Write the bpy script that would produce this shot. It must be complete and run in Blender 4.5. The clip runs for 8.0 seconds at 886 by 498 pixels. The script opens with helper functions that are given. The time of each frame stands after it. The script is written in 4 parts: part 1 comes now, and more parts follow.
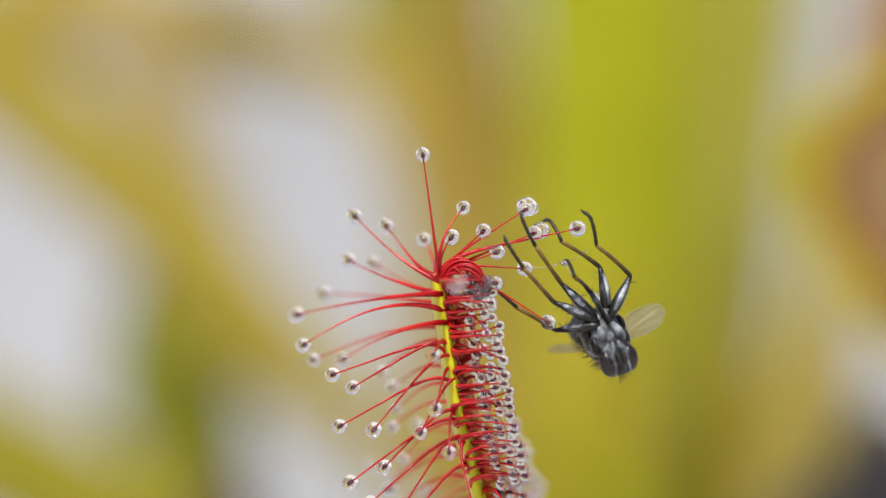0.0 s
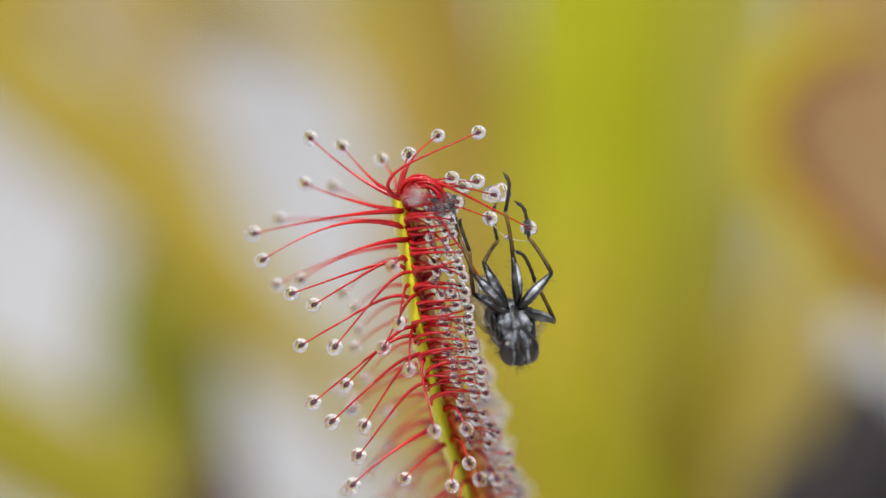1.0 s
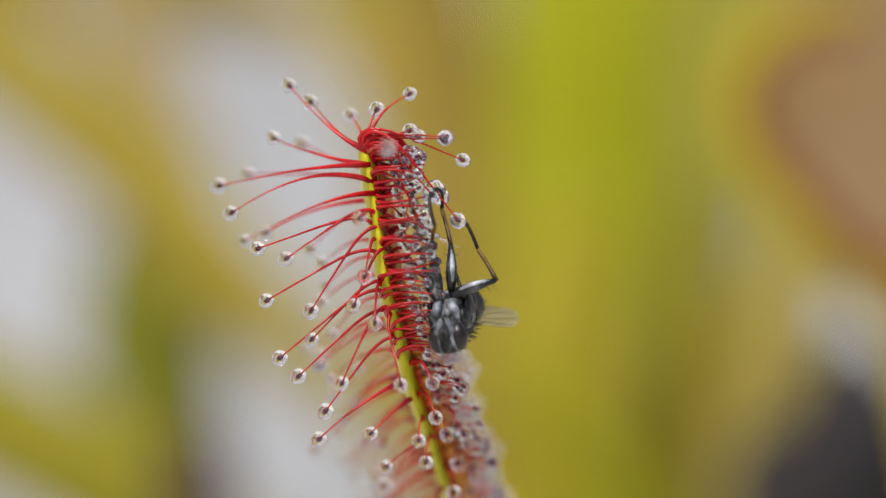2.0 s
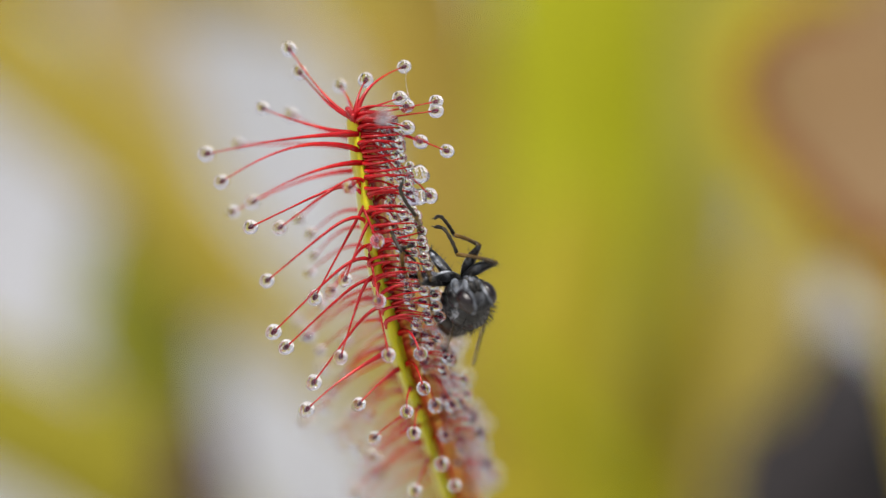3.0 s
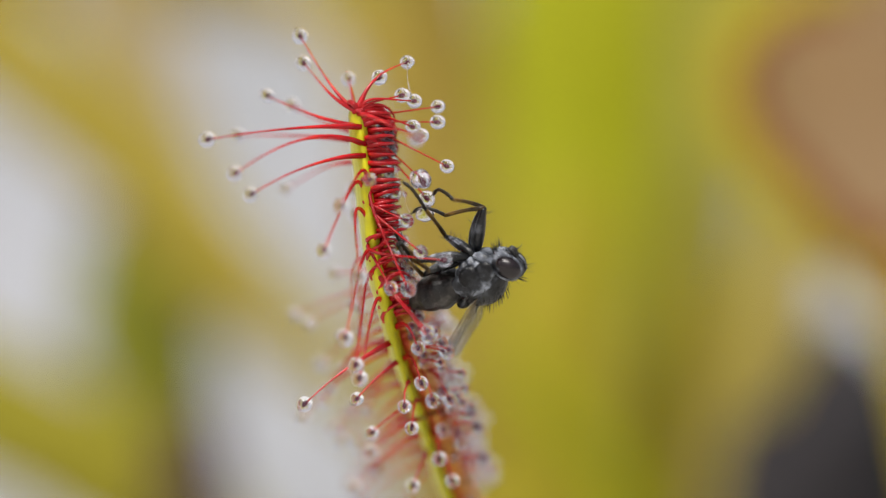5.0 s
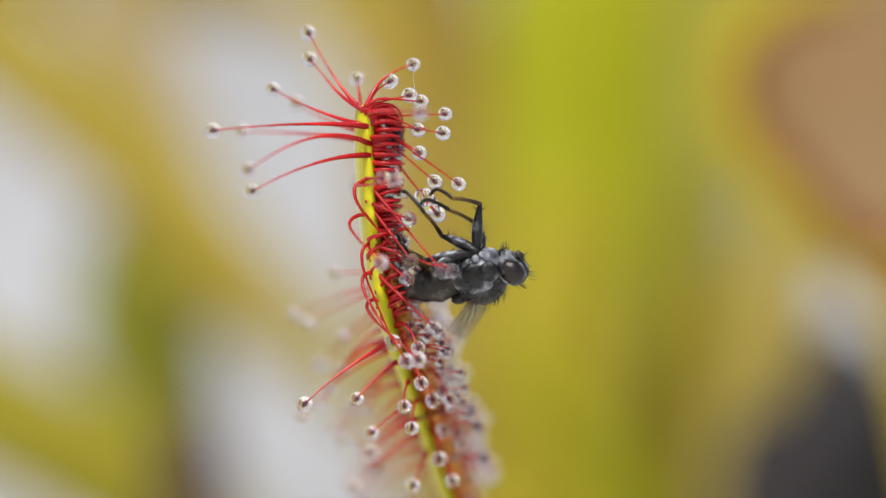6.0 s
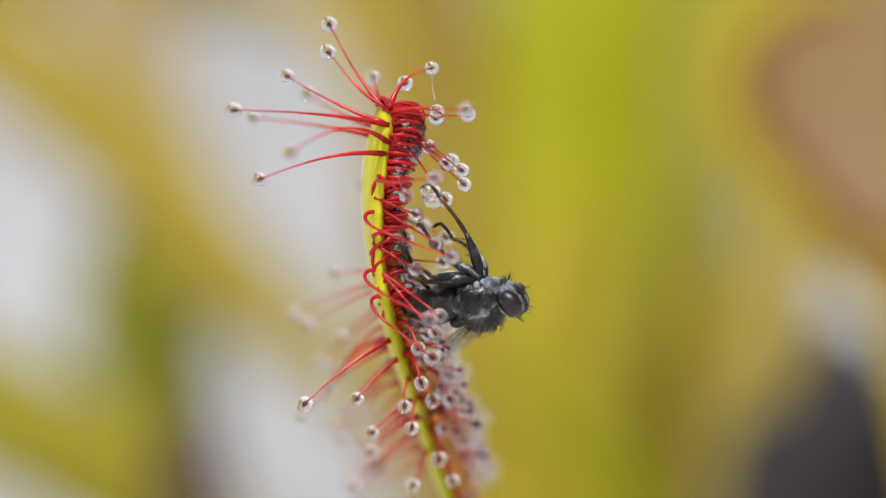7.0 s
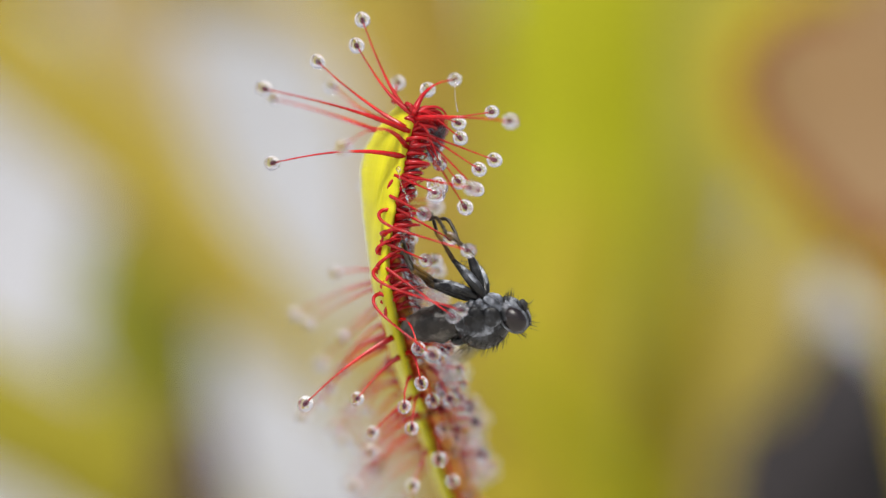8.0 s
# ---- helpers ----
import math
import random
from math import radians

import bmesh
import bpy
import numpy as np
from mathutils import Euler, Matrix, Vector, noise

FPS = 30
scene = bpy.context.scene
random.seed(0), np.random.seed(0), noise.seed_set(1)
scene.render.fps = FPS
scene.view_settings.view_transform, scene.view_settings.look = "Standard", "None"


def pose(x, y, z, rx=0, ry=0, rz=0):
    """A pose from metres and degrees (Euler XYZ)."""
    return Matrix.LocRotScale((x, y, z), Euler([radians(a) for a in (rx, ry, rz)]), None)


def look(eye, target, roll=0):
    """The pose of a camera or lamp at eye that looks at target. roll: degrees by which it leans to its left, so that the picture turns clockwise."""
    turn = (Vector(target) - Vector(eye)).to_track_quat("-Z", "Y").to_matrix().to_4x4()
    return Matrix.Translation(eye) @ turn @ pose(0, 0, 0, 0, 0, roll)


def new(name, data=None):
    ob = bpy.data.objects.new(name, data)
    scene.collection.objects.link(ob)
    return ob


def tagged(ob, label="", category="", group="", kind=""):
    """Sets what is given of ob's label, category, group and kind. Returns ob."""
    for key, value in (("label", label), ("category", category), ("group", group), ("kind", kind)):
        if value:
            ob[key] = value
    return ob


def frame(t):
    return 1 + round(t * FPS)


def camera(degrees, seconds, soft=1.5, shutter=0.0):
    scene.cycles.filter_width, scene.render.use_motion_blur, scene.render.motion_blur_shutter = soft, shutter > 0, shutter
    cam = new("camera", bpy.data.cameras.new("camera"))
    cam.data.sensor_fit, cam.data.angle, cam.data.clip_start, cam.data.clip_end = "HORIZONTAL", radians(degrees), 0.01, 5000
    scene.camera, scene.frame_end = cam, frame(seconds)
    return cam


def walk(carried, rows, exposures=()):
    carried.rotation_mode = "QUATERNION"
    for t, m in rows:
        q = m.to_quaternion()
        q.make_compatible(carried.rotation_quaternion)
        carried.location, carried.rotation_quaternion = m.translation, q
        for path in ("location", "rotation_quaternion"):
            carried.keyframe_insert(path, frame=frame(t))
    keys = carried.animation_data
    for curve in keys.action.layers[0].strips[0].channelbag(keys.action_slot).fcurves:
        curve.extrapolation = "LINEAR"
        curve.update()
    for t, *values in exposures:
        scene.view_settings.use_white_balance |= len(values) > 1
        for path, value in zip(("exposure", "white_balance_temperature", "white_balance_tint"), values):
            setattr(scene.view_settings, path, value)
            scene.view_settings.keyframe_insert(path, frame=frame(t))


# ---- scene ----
# One unit of the plan, U, is a fortieth of a millimetre. The plan lies in the upright plane through the leaf (y = 0).
U = 0.000025
AXIS_U, AXIS_V = 784.0, 441.0      # where the resting camera's axis meets the plan
EYE_Y, EYE_Z = -0.11116, 0.075     # the camera stands 11 cm before the leaf

# ---- camera ----
cam = camera(20.0, 8.0, 1.2)
cam.data.dof.use_dof = True
cam.data.dof.focus_distance = 0.11116
cam.data.dof.aperture_fstop = 12.5


def eye(du, dv):
    """The camera moved aside by du and up by dv units of the plan."""
    return pose(-du * U, EYE_Y, EYE_Z + dv * U, 90, 0, 0)


walk(cam, [(0.0, eye(155, 287)), (0.2, eye(166, 280)), (0.3, eye(160, 276)), (0.4, eye(96, 141)), (0.5, eye(90, 142)),
           (1.0, eye(85, 142)), (1.7, eye(81, 142)), (1.8, eye(26, 62)), (2.2, eye(25, 61)), (2.75, eye(12, 28)),
           (3.3, eye(0, 0)), (8.0, eye(0, 0))], [
    (0.0, 0.90), (0.5, 0.84), (1.0, 0.88), (1.5, 0.72), (2.0, 0.72), (3.5, 0.86), (4.0, 0.82), (4.5, 0.76), (6.0, 0.92), (6.5, 0.84), (7.0, 0.92), (7.5, 0.88), (8.0, 0.96)])

# ---- world and light ----
world = bpy.data.worlds.new("world")
scene.world = world
world.use_nodes = True
wn = world.node_tree.nodes
sky = wn.new("ShaderNodeTexSky")
sky.sky_type = "NISHITA"
sky.sun_disc = False
sky.sun_elevation, sky.sun_rotation = radians(58), radians(200)
sky.air_density, sky.dust_density = 1.0, 4.0
wn["Background"].inputs["Strength"].default_value = 0.072
cloud = wn.new("ShaderNodeHueSaturation")      # thin white cloud over the whole sky
cloud.inputs["Saturation"].default_value = 0.3
world.node_tree.links.new(sky.outputs["Color"], cloud.inputs["Color"])
world.node_tree.links.new(cloud.outputs["Color"], wn["Background"].inputs["Color"])

sun_data = bpy.data.lights.new("sun", "SUN")
sun_data.energy, sun_data.angle, sun_data.color = 2.2, radians(9), (1.0, 0.96, 0.9)
sun = new("sun", sun_data)
sun.matrix_world = look((-0.2, -0.5, 1.0), (0, 0, 0))


# ---- materials ----
def shader(name, colour, rough=0.5, **inputs):
    m = bpy.data.materials.new(name)
    m.use_nodes = True
    b = m.node_tree.nodes["Principled BSDF"]
    b.inputs["Base Color"].default_value = (*colour, 1)
    b.inputs["Roughness"].default_value = rough
    for key, value in inputs.items():
        b.inputs[key.replace("_", " ")].default_value = value
    return m


def mottled(name, stops, scale, rough=0.5, bump=0.0, fine=5.0, stretch=(1, 1, 1), **inputs):
    """A surface whose colour wanders between the stops, with a finer grain and a fine relief."""
    m = shader(name, stops[0][1], rough, **inputs)
    nodes, links = m.node_tree.nodes, m.node_tree.links
    b = nodes["Principled BSDF"]
    tc, mp = nodes.new("ShaderNodeTexCoord"), nodes.new("ShaderNodeMapping")
    mp.inputs["Scale"].default_value = stretch
    links.new(tc.outputs["Object"], mp.inputs["Vector"])
    n1, n2 = nodes.new("ShaderNodeTexNoise"), nodes.new("ShaderNodeTexNoise")
    for n, s in ((n1, scale), (n2, scale * fine)):
        n.inputs["Scale"].default_value = s
        n.inputs["Detail"].default_value = 4
        links.new(mp.outputs["Vector"], n.inputs["Vector"])
    mix = nodes.new("ShaderNodeMath")
    mix.operation = "MULTIPLY_ADD"
    mix.inputs[1].default_value = 0.3
    links.new(n2.outputs["Fac"], mix.inputs[0])
    half = nodes.new("ShaderNodeMath")
    half.operation = "MULTIPLY_ADD"
    half.inputs[1].default_value, half.inputs[2].default_value = 1.4, -0.35
    links.new(n1.outputs["Fac"], half.inputs[0])
    links.new(half.outputs[0], mix.inputs[2])
    ramp = nodes.new("ShaderNodeValToRGB")
    e = ramp.color_ramp.elements
    while len(e) < len(stops):
        e.new(0.5)
    for el, (p, c) in zip(e, stops):
        el.position, el.color = p, (*c, 1)
    links.new(mix.outputs[0], ramp.inputs["Fac"])
    links.new(ramp.outputs["Color"], b.inputs["Base Color"])
    if bump:
        bp = nodes.new("ShaderNodeBump")
        bp.inputs["Strength"].default_value, bp.inputs["Distance"].default_value = bump, 0.0001
        links.new(n2.outputs["Fac"], bp.inputs["Height"])
        links.new(bp.outputs["Normal"], b.inputs["Normal"])
    return m


GREEN = mottled("leaf_green", [(0.3, (0.42, 0.39, 0.006)), (0.75, (0.58, 0.54, 0.012))], 900, 0.35, 0.4,
                Specular_IOR_Level=0.3)
# Orange stops: real speckle, brightened to paint light glowing through the tissue.
RED_TISSUE = mottled("leaf_red", [(0.3, (0.42, 0.022, 0.008)), (0.5, (0.60, 0.12, 0.025)), (0.66, (0.64, 0.38, 0.06))], 1500, 0.4, 0.5, Specular_IOR_Level=0.3)
STALK_RED = mottled("tentacle_red", [(0.25, (0.19, 0.0016, 0.004)), (0.60, (0.45, 0.006, 0.010)), (0.85, (0.56, 0.024, 0.014))], 700, 0.26, 0.06, Specular_IOR_Level=0.35)
GLAND = mottled("gland", [(0.3, (0.040, 0.0004, 0.009)), (0.7, (0.105, 0.0012, 0.020))], 4000, 0.4, Specular_IOR_Level=0.1)
# Lilac tint and slight milkiness stand in for sky reflected in the drops.
MUCILAGE = shader("mucilage", (0.95, 0.93, 1.0), 0.0, Transmission_Weight=0.96, IOR=1.34, Alpha=0.90)
BODY = mottled("fly_cuticle", [(0.35, (0.002, 0.002, 0.0023)), (0.60, (0.009, 0.010, 0.012)), (0.80, (0.07, 0.075, 0.087))], 1300, 0.30, 0.5, Specular_IOR_Level=0.4)
# Bluish cast of the next three paints cool highlights into the dusting.
DUST = mottled("fly_grey_dusting", [(0.34, (0.006, 0.0065, 0.008)), (0.54, (0.05, 0.055, 0.068)), (0.78, (0.30, 0.325, 0.375))], 2000, 0.45, 0.4)
FLANK = mottled("fly_dusted_flank", [(0.36, (0.003, 0.003, 0.0036)), (0.56, (0.024, 0.026, 0.031)), (0.80, (0.25, 0.27, 0.31))], 1000, 0.34, 0.7, 4.0, Specular_IOR_Level=0.3)
FACE = mottled("fly_face", [(0.36, (0.006, 0.0065, 0.008)), (0.55, (0.03, 0.032, 0.038)), (0.75, (0.17, 0.18, 0.205))], 2000, 0.45, 0.2, Specular_IOR_Level=0.25)
SILVER = mottled("fly_silver", [(0.30, (0.03, 0.033, 0.04)), (0.52, (0.15, 0.165, 0.195)), (0.76, (0.48, 0.51, 0.57))], 1500, 0.42, 0.3, Specular_IOR_Level=0.3)
EYE = mottled("fly_eye", [(0.3, (0.005, 0.0026, 0.0033)), (0.7, (0.011, 0.006, 0.0075))], 6000, 0.26, 0.15, Specular_IOR_Level=0.45)
ABDOMEN = mottled("fly_abdomen", [(0.35, (0.006, 0.005, 0.0045)), (0.6, (0.022, 0.019, 0.017)), (0.8, (0.085, 0.075, 0.066))], 900, 0.38, 0.5, Specular_IOR_Level=0.3)
LEGMAT = mottled("fly_leg", [(0.35, (0.02, 0.013, 0.005)), (0.7, (0.15, 0.085, 0.018))], 900, 0.4, 0.3, Specular_IOR_Level=0.25)
TARSUS = mottled("fly_foot", [(0.35, (0.006, 0.005, 0.004)), (0.7, (0.03, 0.022, 0.012))], 1500, 0.4, 0.3, Specular_IOR_Level=0.3)
BRISTLE = shader("bristle", (0.012, 0.011, 0.01), 0.5)
WING = shader("wing_membrane", (0.30, 0.28, 0.24), 0.25, Alpha=0.30)


# ---- building helpers ----
def spot(u, v, y=0.0):
    """The place on the line from the resting camera through the plan's point (u, v), y metres behind the plan."""
    k = (y - EYE_Y) / -EYE_Y
    return Vector(((u - AXIS_U) * U * k, y, EYE_Z + (AXIS_V - v) * U * k))


def part(name, bm, material, parent=None, label="", smooth=True):
    me = bpy.data.meshes.new(name)
    bm.to_mesh(me)
    bm.free()
    me.materials.append(material)
    if smooth:
        me.polygons.foreach_set("use_smooth", [True] * len(me.polygons))
    ob = new(name, me)
    if parent:
        ob.parent = parent
    if label:
        ob["label"] = label
    return ob


def tube(bm, points, radii, sides=8, flat=1.0, caps=True):
    """A tapering tube along points; flat squeezes it across."""
    rings = []
    side = None
    for i, p in enumerate(points):
        d = (points[min(i + 1, len(points) - 1)] - points[max(i - 1, 0)]).normalized()
        if side is None:
            side = d.orthogonal().normalized()
        side = (side - d * side.dot(d)).normalized()
        up = d.cross(side)
        rings.append([bm.verts.new(p + (side * math.cos(a) + up * math.sin(a) * flat) * radii[i])
                      for a in (2 * math.pi * k / sides for k in range(sides))])
    for a, b in zip(rings, rings[1:]):
        for k in range(sides):
            bm.faces.new((a[k], a[(k + 1) % sides], b[(k + 1) % sides], b[k]))
    if caps:
        bm.faces.new(rings[0][::-1])
        bm.faces.new(rings[-1])
    return rings


def ball(bm, centre, radii, turn=None, segments=16, rings=10):
    m = Matrix.Translation(centre) @ (turn.to_4x4() if turn else Matrix()) @ Matrix.Diagonal((*radii, 1))
    bmesh.ops.create_uvsphere(bm, u_segments=segments, v_segments=rings, radius=1, matrix=m)


def between(rows, t):
    """The values at t of rows (seconds, value, ...), smooth between them."""
    if t <= rows[0][0]:
        return rows[0][1:]
    for a, b in zip(rows, rows[1:]):
        if t <= b[0]:
            k = (t - a[0]) / (b[0] - a[0])
            return tuple(x + (y - x) * k for x, y in zip(a[1:], b[1:]))
    return rows[-1][1:]


def frame_of(place, x, hint):
    """A pose at place whose X runs along x and whose Z leans towards hint."""
    x = x.normalized()
    z = hint - x * hint.dot(x)
    if z.length < 1e-9:
        z = x.orthogonal()
    z.normalize()
    y = z.cross(x)
    return Matrix(((x.x, y.x, z.x, place.x), (x.y, y.y, z.y, place.y), (x.z, y.z, z.z, place.z), (0, 0, 0, 1)))


# ---- ground and distance ----
# Unseen ground, pale so that it throws light up into the drops.
BOUNCE_GRIT = mottled("pale_bounce_grit", [(0.3, (0.42, 0.40, 0.36)), (0.7, (0.66, 0.64, 0.60))], 60, 0.9, 0.5)
bm = bmesh.new()
bmesh.ops.create_grid(bm, x_segments=60, y_segments=60, size=3.0)
for v in bm.verts:
    v.co.z = 0.003 * noise.noise(v.co * 6) - 0.002
rim = [e for e in bm.edges if e.is_boundary]
outer = [g for g in bmesh.ops.extrude_edge_only(bm, edges=rim)["geom"] if isinstance(g, bmesh.types.BMVert)]
for v in outer:
    v.co.x, v.co.y = v.co.x * 60, v.co.y * 60
ground = tagged(part("ground", bm, BOUNCE_GRIT), "unseen pale gritty ground under the sundews, throwing light up at the drops", "ground", kind="structure")

PALE = mottled("pale_gap_backdrop", [(0.3, (0.325, 0.335, 0.360)), (0.7, (0.395, 0.405, 0.445))], 20, 0.9)

# ---- the leaf's shape ----
# The keel's line in the plan, root to tip, at some moments.
LOW = [(960, 1160), (905, 1060), (850, 970), (800, 890), (775, 830), (755, 770), (735, 710), (712, 650)]
KEEL = {
    0.0: LOW + [(694, 590), (684, 540), (668, 480), (655, 420), (645, 350), (638, 300), (629, 250), (622, 198)],
    4.5: LOW + [(695, 590), (685, 540), (668, 480), (656, 420), (646, 350), (640, 300), (632, 250), (626, 190)],
    6.0: LOW + [(693, 590), (680, 545), (668, 490), (660, 430), (652, 365), (648, 300), (646, 250), (646, 188)],
    6.5: LOW + [(696, 590), (684, 545), (673, 490), (664, 430), (656, 365), (651, 300), (650, 250), (652, 186)],
    7.0: LOW + [(695, 590), (684, 545), (673, 490), (665, 430), (661, 365), (664, 300), (672, 250), (686, 184)],
    7.5: LOW + [(696, 590), (684, 545), (673, 490), (666, 430), (664, 365), (669, 300), (680, 250), (696, 182)],
    8.0: LOW + [(697, 590), (685, 545), (675, 490), (671, 430), (671, 365), (676, 300), (694, 243), (726, 190)],
}
TIMES = [0.0, 0.2, 0.5, 1.0, 1.5, 2.0, 2.6, 3.0, 3.5, 4.0, 4.5, 5.0, 5.5, 6.0, 6.5, 7.0, 7.5, 8.0]


def keel_points(t):
    keys = sorted(KEEL)
    a = max([k for k in keys if k <= t])
    b = min([k for k in keys if k >= t])
    w = 0 if a == b else (t - a) / (b - a)
    return [Vector((p[0] + (q[0] - p[0]) * w, p[1] + (q[1] - p[1]) * w)) for p, q in zip(KEEL[a], KEEL[b])]


def smooth_line(pts, steps=6):
    out = []
    n = len(pts)
    for i in range(n - 1):
        p0, p1, p2, p3 = pts[max(i - 1, 0)], pts[i], pts[i + 1], pts[min(i + 2, n - 1)]
        for k in range(steps):
            f = k / steps
            out.append(0.5 * ((2 * p1) + (p2 - p0) * f + (2 * p0 - 5 * p1 + 4 * p2 - p3) * f * f + (3 * p1 - p0 - 3 * p2 + p3) * f ** 3))
    out.append(pts[-1])
    return out


LINES = {t: smooth_line(keel_points(t)) for t in TIMES}


def keel(t, s):
    """The place in the plan and the direction on the keel, s units below the tip, at t."""
    line = LINES[t][::-1]
    left = max(s, 0.0)
    for a, b in zip(line, line[1:]):
        d = (b - a).length
        if left <= d or b is line[-1]:
            return a + (b - a) * (left / d), (a - b).normalized()
        left -= d


def depth(s):
    """How far the leaf leans back, s units below the tip."""
    return 0.0070 * (max(0.0, s - 330) / 370) ** 1.3


def roll(t, s):
    """Degrees by which the upper leaf twists as it closes, so that its underside comes into view."""
    f = between([(0, 0), (2.5, 0), (4.5, 0.12), (5.8, 0.18), (6.5, 0.26), (7.0, 0.42), (7.5, 0.52), (8, 1)], t)[0]
    return 31 * f * (0.2 + 0.8 * min(1.0, max(0.0, (300 - s) / 170)))


def keel_size(s):
    """Half thickness and half breadth of the blade, s units below the tip; it stands edge-on."""
    end = math.sqrt(max(0.05, min(1.0, 1 - ((20 - s) / 26) ** 2))) if s < 20 else 1.0
    slim = 5.5 * min(1.0, max(0.0, (s - 330) / 150))
    return (18.0 + min(s, 700) * 0.001 - slim) * end, (26 + 46 * min(1.0, s / 90)) * end


def keel_frame(t, s):
    """A pose on the keel: X towards the tip, Y away from the camera, Z to the leaf's left."""
    p, d = keel(t, s)
    if s < 0:
        p = p - d * s
    x = Vector((d.x, 0, -d.y))
    return frame_of(spot(p.x, p.y, depth(s) + keel_size(s)[1] * U), x, Vector((-1, 0, 0))) @ pose(0, 0, 0, roll(t, s), 0, 0)


# ---- the sundew leaf ----
BASE = Vector((0.006, 0.004, 0.0))
leaf = new("sundew_leaf")
leaf.location = BASE
tagged(leaf, "upright sundew leaf with red sticky tentacles curling round a caught fly", "sundew leaf")
MOVES = []          # (thing, rows) for motions()


def in_leaf(m):
    return Matrix.Translation(-BASE) @ m


SEG = 4.5
COUNT = 171


def red_size(s):
    """Middle and half breadth of the red upper side."""
    f = min(1.0, max(0.0, (s - 230) / 220))
    g = min(1.0, max(0.0, s) / 60)
    return -11 - 4 * g - 9 * f, 13 + 4 * g + 10 * f


def ring_shell(s0, sides, x_list, shape):
    """A tube along X; shape(s, angle) gives y and z in units of the plan."""
    bm = bmesh.new()
    rings = []
    for x in x_list:
        rings.append([bm.verts.new((x * U, *[c * U for c in shape(s0 - x, 2 * math.pi * k / sides)])) for k in range(sides)])
    for a, b in zip(rings, rings[1:]):
        for k in range(sides):
            bm.faces.new((a[k], a[(k + 1) % sides], b[(k + 1) % sides], b[k]))
    if s0 < SEG:
        bm.faces.new(rings[-1])
    bmesh.ops.recalc_face_normals(bm, faces=bm.faces)
    return bm


def keel_shape(s, a):
    w, d = keel_size(s)
    k = 1 + 0.05 * noise.noise(Vector((math.cos(a) * 1.5, math.sin(a) * 1.5, s * 0.05)))
    return math.sin(a) * d * k, math.cos(a) * w * k


def red_shape(s, a):
    w, d = keel_size(s)
    c, h = red_size(s)
    k = 1 + 0.22 * noise.noise(Vector((math.cos(a) * 2.5, math.sin(a) * 2.5, s * 0.11)))
    return 8 + math.sin(a) * d * 0.70 * k, c + math.cos(a) * h * k


def front(yz, s, s0):
    """Keeps the near edge of neighbouring pieces in one line."""
    return yz[0] + keel_size(s)[1] - keel_size(s0)[1], yz[1]


def leaf_piece(i):
    """One rigid piece of the blade: a green underside and a red, granular upper side."""
    s0 = SEG * (i + 0.5)
    xs = [SEG * f for f in (-0.58, -0.25, 0.25, 0.58)]
    keel_ob = part("keel_piece", ring_shell(s0, 20, xs, lambda s, a: front(keel_shape(s, a), s, s0)), GREEN, leaf, "yellow-green underside of the blade")
    red_ob = part("blade_piece", ring_shell(s0, 24, xs, lambda s, a: front(red_shape(s, a), s, s0)), RED_TISSUE, leaf, "red granular upper side of the blade")
    rows = [(t, in_leaf(keel_frame(t, s0))) for t in TIMES]
    if s0 > 560:
        for ob in (keel_ob, red_ob):
            ob.matrix_basis = rows[0][1]
    else:
        MOVES.append((keel_ob, rows))
        MOVES.append((red_ob, rows))


for i in range(COUNT):
    leaf_piece(i)

# the stalk below the blade, down to the peat
bm = bmesh.new()
p0 = keel_frame(0.0, SEG * COUNT - 10)
pts = [p0.translation]
low = BASE + Vector((0, 0, -0.002))
for k in range(1, 15):
    f = k / 14
    a = p0.translation + p0.to_3x3() @ Vector((-0.02 * f, 0, 0))
    pts.append(a.lerp(low, f ** 1.2))
tube(bm, [p - BASE for p in pts], [0.00062 + 0.0004 * k / 14 for k in range(15)], 14)
part("leaf_stalk", bm, GREEN, leaf, "slender green leaf stalk")

rng = random.Random(5)
DROPS = {}


def drop_mesh(r, kind, core=1.0):
    """Glassy sticky drop, and the dark gland inside it, about the tentacle's end."""
    key = (round(r), kind, core)
    if key not in DROPS:
        bm = bmesh.new()
        bmesh.ops.create_uvsphere(bm, u_segments=20, v_segments=14, radius=r * U)
        for v in bm.verts:
            x = v.co.x / (r * U)
            v.co.x *= 1.06
            v.co.y *= 1 - 0.05 * kind * x
            v.co.z = v.co.z * (0.97 - 0.06 * kind * x)
        me = bpy.data.meshes.new("drop")
        bm.to_mesh(me)
        bm.free()
        me.materials.append(MUCILAGE)
        me.polygons.foreach_set("use_smooth", [True] * len(me.polygons))
        bm = bmesh.new()
        ball(bm, (-0.1 * r * U, 0, 0), (r * 0.46 * core * U, r * 0.29 * core * U, r * 0.29 * core * U), segments=12, rings=8)
        gm = bpy.data.meshes.new("gland")
        bm.to_mesh(gm)
        bm.free()
        gm.materials.append(GLAND)
        gm.polygons.foreach_set("use_smooth", [True] * len(gm.polygons))
        DROPS[key] = (me, gm)
    return DROPS[key]


def root_at(t, s, side, back):
    """The root of a tentacle on the keel; back None: on its near face."""
    if back is None:
        w, d = keel_size(s)
        back = -d * 0.92 * math.sqrt(max(0.0, 1 - (side / (w + 1)) ** 2))
    return keel_frame(t, s) @ Vector((0, back * U, side * U))


